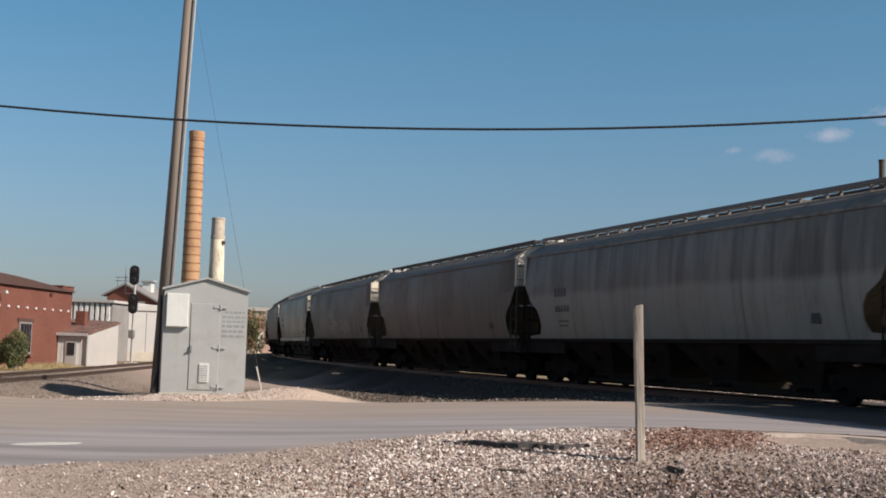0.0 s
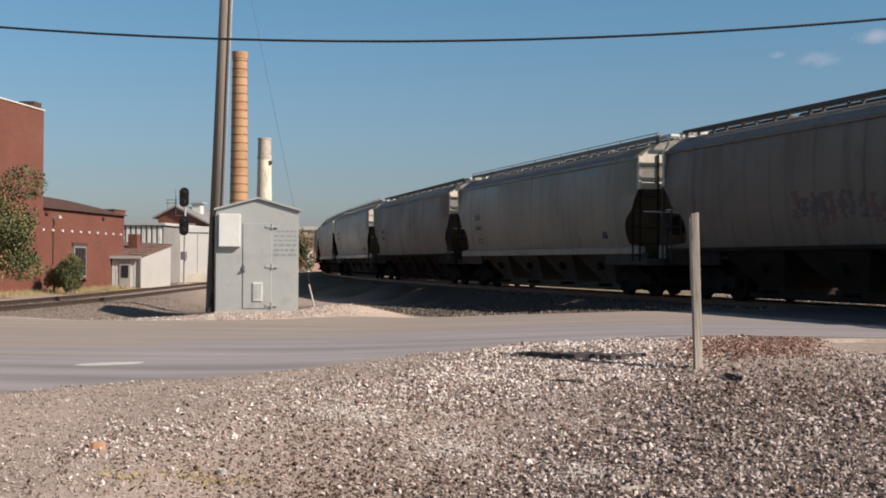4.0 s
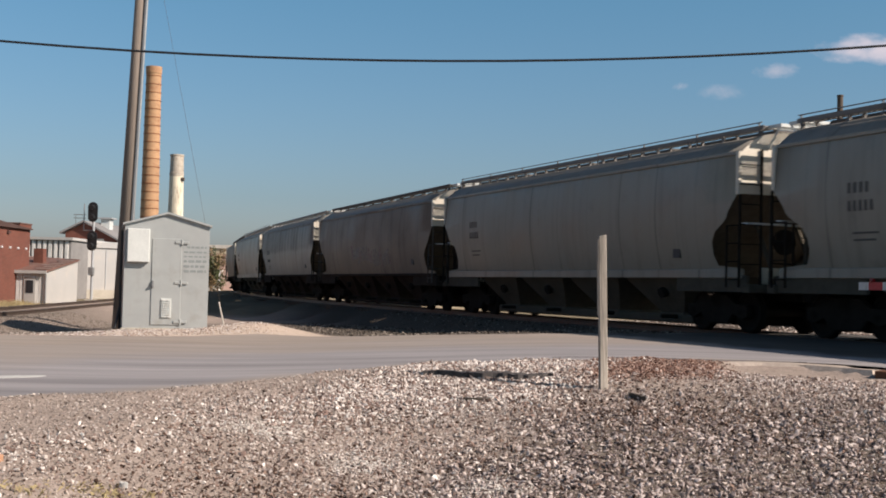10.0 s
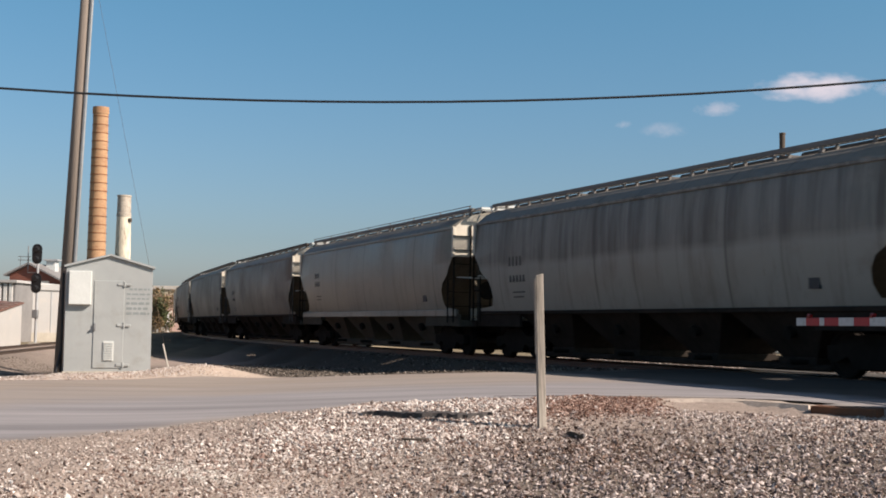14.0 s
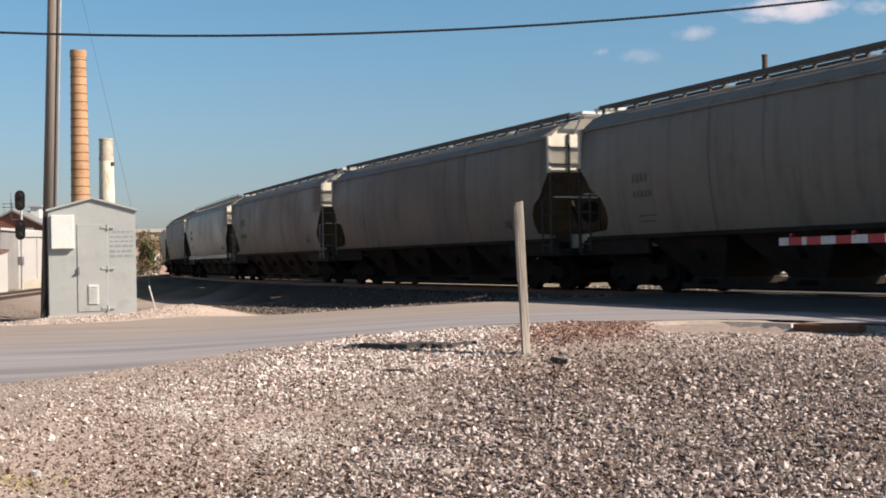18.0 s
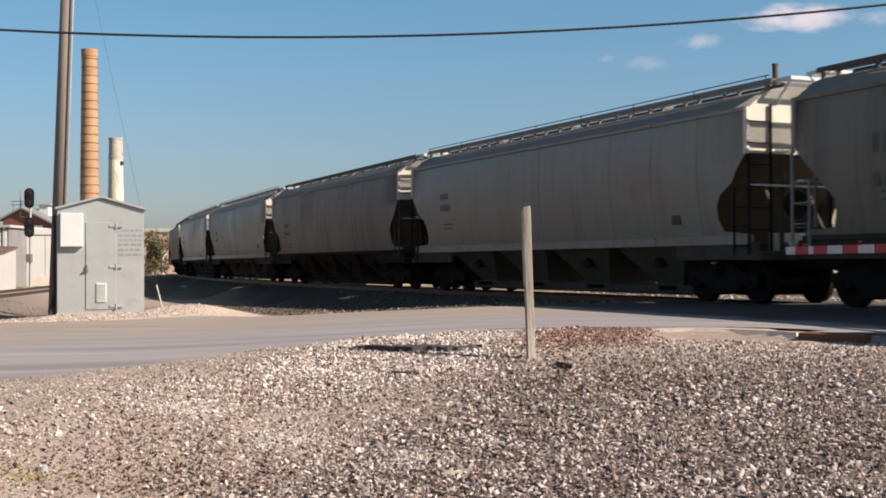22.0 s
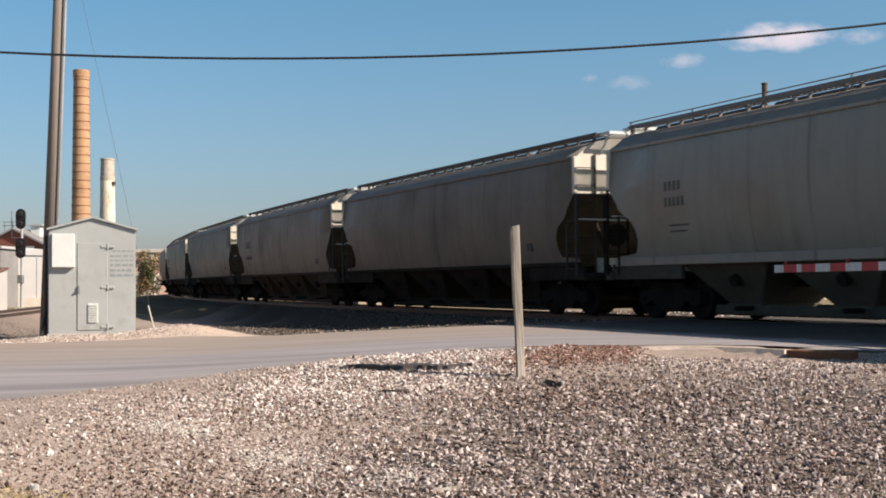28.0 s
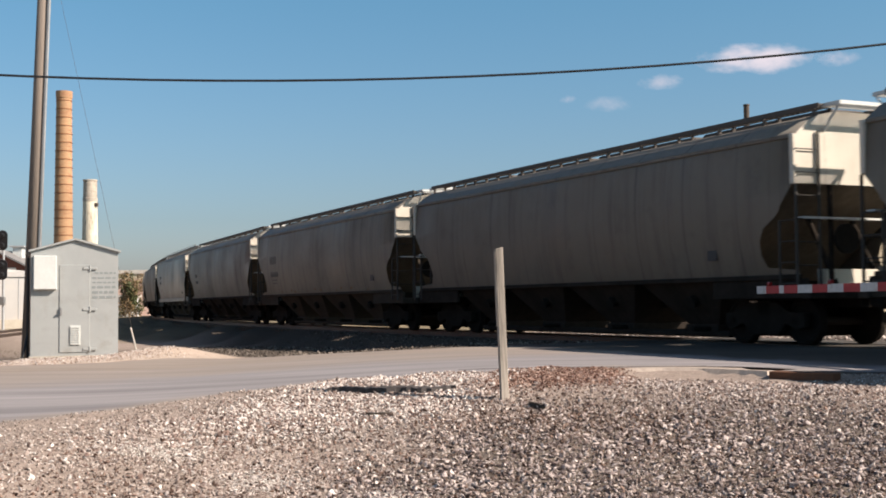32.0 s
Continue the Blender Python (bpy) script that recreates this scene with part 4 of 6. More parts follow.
RUSTY = plain("rusty_orange_patch", (0.20, 0.115, 0.05), 0.8)
SPOTS = [(-5.2 + k * 1.13 + 0.4 * math.sin(k * 2.3), 1.46 + 0.04 * math.sin(k * 1.9), 0.10 + 0.05 * (k % 3), 0.09, RUSTY) for k in range(10)]
PANEL = [(6.0, 1.85, 0.30, 0.36, PATCH)]
STYLES = {
    "light": lambda: build_car("pale grey curved-side covered hopper with a bright sill line", P_LIGHT, U_LIGHT, M_UNDER, W_GREY, True, True, mark_rows(-6.2, 2.9, 0.2) + PANEL),
    "green": lambda: build_car("grey-green covered hopper with streaked sides and pale bays", P_GREEN, U_LIGHT, M_UNDER, W_GREY, True, True, mark_rows(-6.2, 2.7, 0.22) + PANEL),
    "dark": lambda: build_car("dark grimy covered hopper with near-black hopper bays", P_DARK, U_DARK, M_LADDER, W_BOARD, False, False, mark_rows(-6.2, 2.6, 0.2)),
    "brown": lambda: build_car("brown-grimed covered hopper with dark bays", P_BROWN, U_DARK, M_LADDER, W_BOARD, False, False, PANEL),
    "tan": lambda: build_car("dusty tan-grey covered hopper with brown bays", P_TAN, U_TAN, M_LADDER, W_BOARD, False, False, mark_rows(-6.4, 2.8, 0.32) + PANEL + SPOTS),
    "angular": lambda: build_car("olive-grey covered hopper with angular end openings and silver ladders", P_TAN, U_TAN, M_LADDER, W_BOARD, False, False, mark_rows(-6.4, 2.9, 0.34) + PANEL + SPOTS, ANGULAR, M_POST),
    "worn": lambda: build_car("weathered pale covered hopper with dark streaks and near-black bays", P_WORN, U_DARK, M_UNDER, W_GREY, False, False, mark_rows(-6.2, 2.7, 0.26) + PANEL),
}
STYLES["tagged"] = lambda: build_car("brown-grimed covered hopper with faded spray-painted tags", P_BROWN, U_DARK, M_LADDER, W_BOARD, False, False, sprayed(0.6, 2.05, 3) + sprayed(-2.4, 2.2, 8) + PANEL)
ORDER = {-2: "dark", -1: "light", 0: "worn", 1: "brown", 2: "tagged", 3: "green", 4: "dark", 5: "light", 6: "light", 7: "tagged", 8: "worn", 9: "light", 10: "dark",
         11: "brown", 12: "angular", 13: "light", 14: "dark", 15: "green", 16: "light", 17: "brown", 18: "tan", 19: "brown", 20: "tan", 21: "dark", 22: "light", 23: "brown", 24: "dark", 25: "tan", 26: "light", 27: "dark"}
CAR_PITCH, SPEED, GAIN, FIRST = 18.4, 10.45, 0.03, -2.0
UNEVEN = {0: 0.95, 1: 0.2, 2: 0.3, 3: 0.2, 4: 0.1, 5: 0.4, 6: 0.2, 7: 0.05, 14: -0.2, 15: -0.25, 16: -0.35, 17: -0.3, 18: -0.35}      # metres by which a car stands back from the even spacing, as lengths differ


def car_pose(n, t):
    q = FIRST + CAR_PITCH * n + UNEVEN.get(n, 0.0) - SPEED * t - 0.5 * GAIN * t * t + 8.5
    x, y, h = track(q)
    return pose(x, y, RAIL_TOP, 0, 0, math.degrees(h) - 90)


cars = {}
for n, style in ORDER.items():
    made = [k for k in cars if ORDER[k] == style]
    if made:
        cars[n] = copy_thing(cars[made[0]], car_pose(n, 0))
    else:
        cars[n] = STYLES[style]()
        cars[n].matrix_basis = car_pose(n, 0)


# ---- the relay cabin beside the road ----
def relay_cabin():
    c = thing("relay_cabin", "grey galvanized railway relay cabin with a gabled roof on white gravel", "cabin", pose(-8.49, 26.72, 0.03, 0, 0, 18.0))
    w, d, eave, peak = 1.86, 2.1, 2.33, 2.58
    bm = bmesh.new()
    out = [(0, 0), (w, 0), (w, eave), (w / 2, peak), (0, eave)]
    part("shell", prism(out, 0, d), M_GALV, c)
    part("roof", prism([(-0.05, eave - 0.01), (w / 2, peak + 0.01), (w + 0.05, eave - 0.01), (w + 0.05, eave + 0.035), (w / 2, peak + 0.055), (-0.05, eave + 0.035)], -0.07, d + 0.07), M_GALV, c)
    part("base", box(-0.03, w + 0.03, -0.03, d + 0.03, -0.12, 0.03), M_CONCRETE, c)
    door = part("door", box(0.60, 1.25, -0.022, 0, 0.10, 2.04, 0.008), M_GALV, c)
    for z in (1.96, 1.05, 0.17):
        bm = box(1.10, 1.40, -0.045, -0.02, z - 0.03, z + 0.03, 0.008)
        tube((1.25, -0.04, z - 0.06), (1.25, -0.04, z + 0.06), 0.02, n=8, bm=bm)
        part("hinge", bm, M_GALV, door)
    bm = box(0.605, 0.66, -0.06, -0.02, 0.93, 1.09, 0.01)
    tube((0.63, -0.06, 1.0), (0.63, -0.11, 1.0), 0.025, n=8, bm=bm)
    part("handle", bm, M_STEEL, door)
    bm = box(0.82, 1.05, -0.035, -0.02, 0.26, 0.70)
    part("vent_frame", bm, M_GALV_LIGHT, door)
    for i in range(8):
        part("louver", box(0.835, 1.035, -0.06, -0.03, 0.28 + i * 0.052, 0.305 + i * 0.052), M_GALV_LIGHT, door)
    b = part("meter_box", box(0.05, 0.54, -0.13, 0, 1.49, 2.24, 0.012), M_GALV_LIGHT, c, "pale grey wall box")
    part("box_lid", box(0.06, 0.53, -0.145, -0.125, 1.50, 2.23, 0.006), M_GALV_LIGHT, b)
    rnd = random.Random(4)
    for i, (z, h) in enumerate(((1.86, 0.04), (1.75, 0.035), (1.65, 0.03), (1.545, 0.05), (1.43, 0.05), (1.32, 0.05))):
        u = 1.30 + (0.06 if i == 0 else 0)
        while u < 1.78:
            l = rnd.uniform(0.05, 0.14)
            part("stencil_line", box(u, min(u + l, 1.80), -0.005, 0.01, z - h / 2, z + h / 2), M_MARK, c)
            u += l + 0.03
    bm = tube((-0.06, 0.25, 0.0), (-0.06, 0.25, 2.2), 0.03, n=8)
    tube((-0.06, 0.25, 0.5), (-0.16, 0.1, 0.0), 0.03, n=8, bm=bm)
    part("conduit", bm, M_BLACK, c)
    return c


relay_cabin()


# ---- post, pole, wires ----
def wood_post():
    p = thing("wooden_post", "weathered grey square wooden post standing in gravel", "post", pose(0.93, 12.8, -0.12, 0, -1.8, 12))
    bm = box(-0.041, 0.041, -0.036, 0.036, 0, 1.83, 0.006)
    for v in bm.verts:
        if v.co.z > 1.7:
            v.co.z += 0.012 * v.co.x / 0.053
        v.co.x += 0.006 * math.sin(v.co.z * 5)
    part("timber", bm, M_WOOD, p)
    part("split_strip", box(-0.050, -0.038, -0.03, 0.026, 1.0, 1.79, 0.003), M_WOOD, p)


wood_post()


def utility_pole(x, y, tilt, high, label):
    p = thing("utility_pole", label, "pole", pose(x, y, -0.3, 0, tilt, 0))
    part("trunk", tube((0, 0, 0), (0, 0, high), 0.185, 0.14, 14), M_POLE, p, smooth=True)
    return p


pole = utility_pole(-9.90, 31.0, 2.0, 13.0, "tall leaning wooden utility pole behind the relay cabin")
bm = tube((0.20, -0.1, 0.3), (0.16, -0.09, 12.5), 0.05, n=8)
part("riser_pipe", bm, M_STEEL, pole)
bm = box(-1.3, 1.3, -0.06, 0.06, 11.8, 11.93)
part("crossarm", bm, M_POLE, pole)
for dx in (-1.1, -0.45, 0.45, 1.1):
    part("insulator", lathe([(0.03, 11.93), (0.05, 11.97), (0.05, 12.03), (0.03, 12.06)], 10), M_GLASS, pole, m=pose(dx, 0, 0))
utility_pole(-28.0, 17.25, 0, 9.8, "wooden utility pole that carries the road cable")
utility_pole(25.0, 17.25, 0, 9.8, "wooden utility pole that carries the road cable")


def cable(name, pts, r, mat, label):
    cu = bpy.data.curves.new(name, "CURVE")
    cu.dimensions, cu.bevel_depth, cu.bevel_resolution = "3D", r, 2
    sp = cu.splines.new("POLY")
    sp.points.add(len(pts) - 1)
    for p, c in zip(sp.points, pts):
        p.co = (*c, 1)
    cu.materials.append(mat)
    return tagged(new(name, cu), label, "cable")


cable("overhead_cable", [(x, 17.1, 4.32 + 0.0064 * (x + 1.95) ** 2) for x in np.linspace(-28, 25, 60)], 0.017, M_BLACK, "black overhead cable sagging across the road")
cable("guy_wire", [(-9.6, 31.0, 11.2), (-7.5, 31.6, 0.9), (-7.32, 31.65, 0.1)], 0.0035, M_TIE, "thin steel guy wire from the pole to the ground")
g = thing("guy_guard", "pale guy-wire guard tube at the anchor", "guard")
part("guard_tube", tube((-7.32, 31.65, 0.0), (-7.46, 31.6, 0.60), 0.02, n=8), M_TRIM, g)


# ---- signal ----
def rail_signal():
    s = thing("railway_signal", "two-head railway signal on a slim silver mast", "signal", pose(-22.1, 65.0, -0.35))
    part("mast", tube((0, 0, 0), (0, 0, 5.5), 0.075, 0.06, 10), M_GREY_METAL, s)
    part("footing", box(-0.3, 0.3, -0.3, 0.3, -0.2, 0.35, 0.02), M_CONCRETE, s)
    part("junction_box", box(-0.15, 0.15, -0.28, -0.06, 1.65, 2.1, 0.02), M_STEEL, s)
    for z in (5.09, 3.53):
        out = [(0.27 * math.cos(a), z + (0.27 if math.sin(a) >= 0 else -0.27) + 0.27 * math.sin(a)) for a in np.linspace(0, 2 * math.pi, 24, endpoint=False)]
        plate = part("target", prism(out, -0.2, -0.16), M_BLACK, s)
        for dz in (0.26, -0.26):
            part("lamp_hood", tube((0, -0.2, z + dz), (0, -0.52, z + dz - 0.03), 0.14, n=12), M_BLACK, plate)
    bm = tube((-0.02, 0.1, 4.1), (-0.57, 0.1, 4.1), 0.025, n=6)
    tube((-0.57, 0.1, 4.1), (-0.57, 0.1, 5.55), 0.025, n=6, bm=bm)
    part("bracket", bm, M_STEEL, s)


rail_signal()


# ---- chimneys ----
def leaf_cloud(n, centre, size, seed, leaf):
    rng = np.random.default_rng(seed)
    verts, faces = [], []
    blobs = [(np.array(centre) + rng.normal(0, 1, 3) * np.array(size) * 0.45, rng.uniform(0.35, 0.6)) for _ in range(16)]
    for i in range(n):
        c, k = blobs[rng.integers(len(blobs))]
        d = rng.normal(0, 1, 3)
        d /= np.linalg.norm(d)
        p = c + d * np.array(size) * k * rng.uniform(0.6, 1.0)
        a, b = rng.normal(0, 1, 3), rng.normal(0, 1, 3)
        a /= np.linalg.norm(a)
        b -= a * (a @ b)
        b /= np.linalg.norm(b)
        a, b = a * leaf * rng.uniform(0.6, 1.2), b * leaf * 0.55
        k0 = len(verts)
        verts += [p - a, p + b, p + a, p - b]
        faces.append((k0, k0 + 1, k0 + 2, k0 + 3))
    return verts, faces


def chimney_tall():
    c = thing("brick_chimney", "tall round orange brick chimney with dark iron bands", "chimney", pose(-43.7, 150, -0.3))
    part("shaft", lathe([(1.25, 0), (1.2, 3), (0.93, 27.2), (1.0, 27.4), (1.0, 28.2), (0.8, 28.2)], 28), M_CHIM, c, smooth=False)
    for i in range(25):
        z = 2.0 + i * 1.04
        r = np.interp(z, [3, 27.2], [1.2, 0.93]) + 0.02
        part("iron_band", lathe([(r, z), (r + 0.03, z), (r + 0.02, z + 0.08), (r, z + 0.08)], 28), M_CHIM_BAND, c)


def chimney_short():
    c = thing("white_chimney", "shorter chimney with peeling white paint and bare brick top", "chimney", pose(-35.05, 130, -0.3))
    part("shaft", lathe([(0.95, 0), (0.74, 13.2)], 24), M_CHIM_WHITE, c)
    part("top_course", lathe([(0.735, 13.2), (0.71, 14.9), (0.76, 14.95), (0.76, 15.1), (0.6, 15.1)], 24), M_CHIM_TOP, c)
    part("collar", lathe([(0.755, 12.75), (0.78, 12.8), (0.78, 13.1), (0.74, 13.2)], 24), M_CHIM_TOP, c)
    part("iron_stub", box(0.55, 0.95, -0.5, -0.2, 12.2, 12.6, 0.03), M_TIE, c)
    v, f = leaf_cloud(700, (-0.55, -0.6, 7.3), (0.35, 0.3, 0.9), 77, 0.13)
    reuse("ivy", mesh("ivy", v, f, M_LEAF[3]), c)


chimney_tall()
chimney_short()


# ---- brick works and white sheds ----
def brick_works():
    hall = thing("brick_hall", "tall red-brick factory block with a flat parapet", "building")
    part("wall", box(-46, -28.6, 34, 61.3, -0.6, 9.1), M_BRICK, hall)
    part("coping", box(-46.05, -28.55, 33.95, 61.35, 9.1, 9.17), M_TRIM, hall)
    part("chimney_stub", box(-29.5, -28.7, 60.3, 61.2, 9.17, 9.5), M_ROOF_BROWN, hall)
    low = thing("brick_workshop", "low red-brick workshop with a bowed dark roof", "building")
    part("wall", box(-46, -29.1, 61.32, 74, -0.6, 4.12), M_BRICK, low)
    bm = bmesh.new()
    n = 18
    a = [bm.verts.new((-29.0, 61.5 + 12.4 * i / n, 4.14 + 0.5 * math.cos(i / n * 1.57) ** 1.2)) for i in range(n + 1)]
    b = [bm.verts.new((-45.9, 61.5 + 12.4 * i / n, 4.14 + 0.5 * math.cos(i / n * 1.57) ** 1.2)) for i in range(n + 1)]
    a2 = [bm.verts.new((v.co.x, v.co.y, 4.1)) for v in a]
    for i in range(n):
        bm.faces.new((a[i], a[i + 1], b[i + 1], b[i]))
        bm.faces.new((a2[i], a2[i + 1], a[i + 1], a[i]))
    part("roof", bm, M_ROOF_BROWN, low)
    part("corner_pier", box(-31.0, -29.04, 72.2, 74.04, 4.06, 4.36), M_BRICK, low)
    part("pier_coping", box(-31.05, -28.99, 72.15, 74.09, 4.36, 4.42), M_ROOF_RUST, low)
    part("eave_gutter", box(-29.1, -28.9, 61.4, 73.95, 4.04, 4.12), M_ROOF_BROWN, low)
    for i in range(10):
        y = 62.3 + i * 1.22
        part("wall_anchor", box(-29.1, -28.98, y - 0.06, y + 0.06, 2.80, 2.93, 0.02), M_ALU, low)
    w = part("window", box(-29.12, -29.03, 66.3, 68.0, 0.25, 2.05), M_ROOF_GREY, low)
    part("pane", box(-29.05, -29.0, 66.45, 67.85, 0.35, 1.95), M_GLASS, w)
    part("window_sill", box(-29.1, -28.9, 66.2, 68.1, 0.12, 0.25), M_ROOF_RUST, w)
    part("window_lintel", box(-29.1, -29.02, 66.1, 68.2, 2.05, 2.25), M_ROOF_BROWN, w)
    lamp = part("wall_lamp", tube((-29.1, 63.6, 3.55), (-28.7, 63.6, 3.68), 0.03, n=8), M_GALV, low)
    part("lamp_hood", lathe([(0.03, 0.16), (0.08, 0.12), (0.13, 0.0), (0.11, 0.0)], 12), M_GALV, lamp, m=pose(-28.7, 63.6, 3.52))
    part("conduit", tube((-29.05, 63.6, 1.0), (-29.05, 63.6, 3.5), 0.03, n=6), M_ROOF_BROWN, low)
    for y in (62.6, 70.4):
        part("scupper", box(-29.1, -28.98, y, y + 0.35, 3.7, 3.85), M_ROOF_BROWN, low)
    for i in range(3):
        part("muntin", box(-29.02, -28.97, 66.75 + i * 0.36, 66.8 + i * 0.36, 0.35, 1.95), M_ROOF_BROWN, w)


def white_sheds():
    shed = thing("white_shed", "low white boarded shed with a rusty lean-to roof", "shed")
    part("front_wall", box(-29.08, -27.3, 72.0, 72.2, -0.6, 1.45), M_SHED, shed)
    for i in range(9):
        x = -29.06 + i * 0.2
        part("board", box(x, x + 0.17, 71.95, 72.0, -0.6, 1.42, 0.01), M_SHED, shed)
    d = part("door", box(-28.55, -27.85, 71.90, 71.95, -0.6, 1.15), M_WHITE_WALL, shed)
    part("door_pane", box(-28.42, -27.98, 71.87, 71.905, 0.2, 0.95), M_GLASS, d)
    part("side_wall", prism([(72.2, -0.6), (77.6, -0.6), (77.6, 2.2), (72.2, 1.40)], 27.3, 27.5), M_WHITE_WALL, shed, m=pose(0, 0, 0, 0, 0, 90))
    bm = bmesh.new()
    v = [bm.verts.new(p) for p in ((-29.4, 71.8, 1.52), (-27.2, 71.8, 1.52), (-27.2, 77.7, 2.36), (-30.7, 77.7, 2.5), (-29.4, 71.8, 1.42), (-27.2, 71.8, 1.42), (-27.2, 77.7, 2.26), (-30.7, 77.7, 2.4))]
    for f in ((0, 1, 2, 3), (4, 5, 6, 7), (0, 1, 5, 4), (1, 2, 6, 5), (2, 3, 7, 6), (3, 0, 4, 7)):
        bm.faces.new([v[i] for i in f])
    part("roof", bm, M_ROOF_RUST, shed)
    part("fascia", box(-29.45, -27.15, 71.72, 71.79, 1.36, 1.54), M_WHITE_WALL, shed)
    part("downpipe", tube((-27.22, 71.88, -0.5), (-27.22, 71.88, 1.4), 0.05, n=8), M_STEEL, shed)
    part("brick_flue", box(-29.3, -28.7, 75.2, 75.8, 1.8, 2.95), M_BRICK, shed)
    for k in range(14):
        y = 72.1 + k * 0.4
        part("roof_seam", box(-27.9 - (k % 3) * 0.2, -27.25, y, y + 0.18, 1.58 + (y - 71.8) * 0.1424, 1.60 + (y - 71.8) * 0.1424), M_WHITE_WALL if k % 2 else M_ROOF_RUST, shed)
    ware = thing("white_warehouse", "long white metal warehouse with vertical wall joints", "building", pose(-33.4, 96.0, 0, 0, 0, 32.0))
    part("wall", box(0, 7.6, 0, 9.0, -0.6, 3.62), M_WHITE_WALL, ware)
    part("roof", prism([(-0.2, 3.62), (7.8, 3.62), (7.8, 3.72)] + [(3.8 + 4.0 * math.cos(a), 3.72 + 0.42 * math.sin(a)) for a in np.linspace(0.1, math.pi - 0.1, 12)] + [(-0.2, 3.72)], -0.12, 9.2), M_WHITE_WALL, ware)
    for x in (1.9, 4.1, 6.2):
        part("wall_joint", box(x, x + 0.06, -0.04, 0, -0.3, 3.5), M_GREY_METAL, ware)
    part("downpipe", tube((3.6, -0.12, -0.3), (3.6, -0.12, 3.5), 0.05, n=8), M_TIE, ware)
    part("plinth", box(0, 7.6, -0.06, 0, -0.6, 0.25), M_CONCRETE, ware)
    saw = thing("corrugated_hall", "grey corrugated-metal hall behind the sheds", "building")
    part("wall", box(-46, -33, 92.3, 110, -0.5, 4.05), M_ROOF_GREY, saw)
    for i in range(30):
        part("rib", box(-45.9 + i * 0.43, -45.66 + i * 0.43, 92.16, 92.3, 2.4, 4.0), M_SHED, saw)
    part("roof", box(-46.2, -32.8, 92.0, 110.2, 4.05, 4.25), M_WHITE_WALL, saw)
    house = thing("gabled_brick_house", "brick gable-ended building with a grey pitched roof", "building")
    part("wall", prism([(-37.7, -0.5), (-32.0, -0.5), (-32.0, 3.9), (-36.05, 5.95), (-37.7, 5.15)], 104, 116), M_BRICK, house)
    part("roof", prism([(-38.1, 4.98), (-36.05, 6.03), (-31.2, 3.6), (-31.2, 3.75), (-36.05, 6.18), (-38.1, 5.13)], 103.6, 116.4), M_ROOF_GREY, house)
    part("roof_vent", box(-35.6, -34.8, 107, 108, 5.3, 6.5), M_GALV_LIGHT, house)
    part("vent_cap", box(-35.85, -34.55, 106.8, 108.2, 6.5, 6.62), M_GREY_METAL, house)
    bm = bmesh.new()
    for x in (-37.0, -36.3):
        tube((x, 104.5, 5.3), (x, 104.5, 6.7), 0.02, n=6, bm=bm)
    for z in (6.4, 6.7):
        tube((-37.2, 104.5, z), (-36.1, 104.5, z), 0.025, n=6, bm=bm)
    part("aerial_frame", bm, M_TIE, house)
    for x in (-37.1, -35.0):
        part("bricked_window", box(x, x + 0.7, 103.95, 104.02, 3.5, 4.6), M_TRIM, house)


brick_works()
white_sheds()


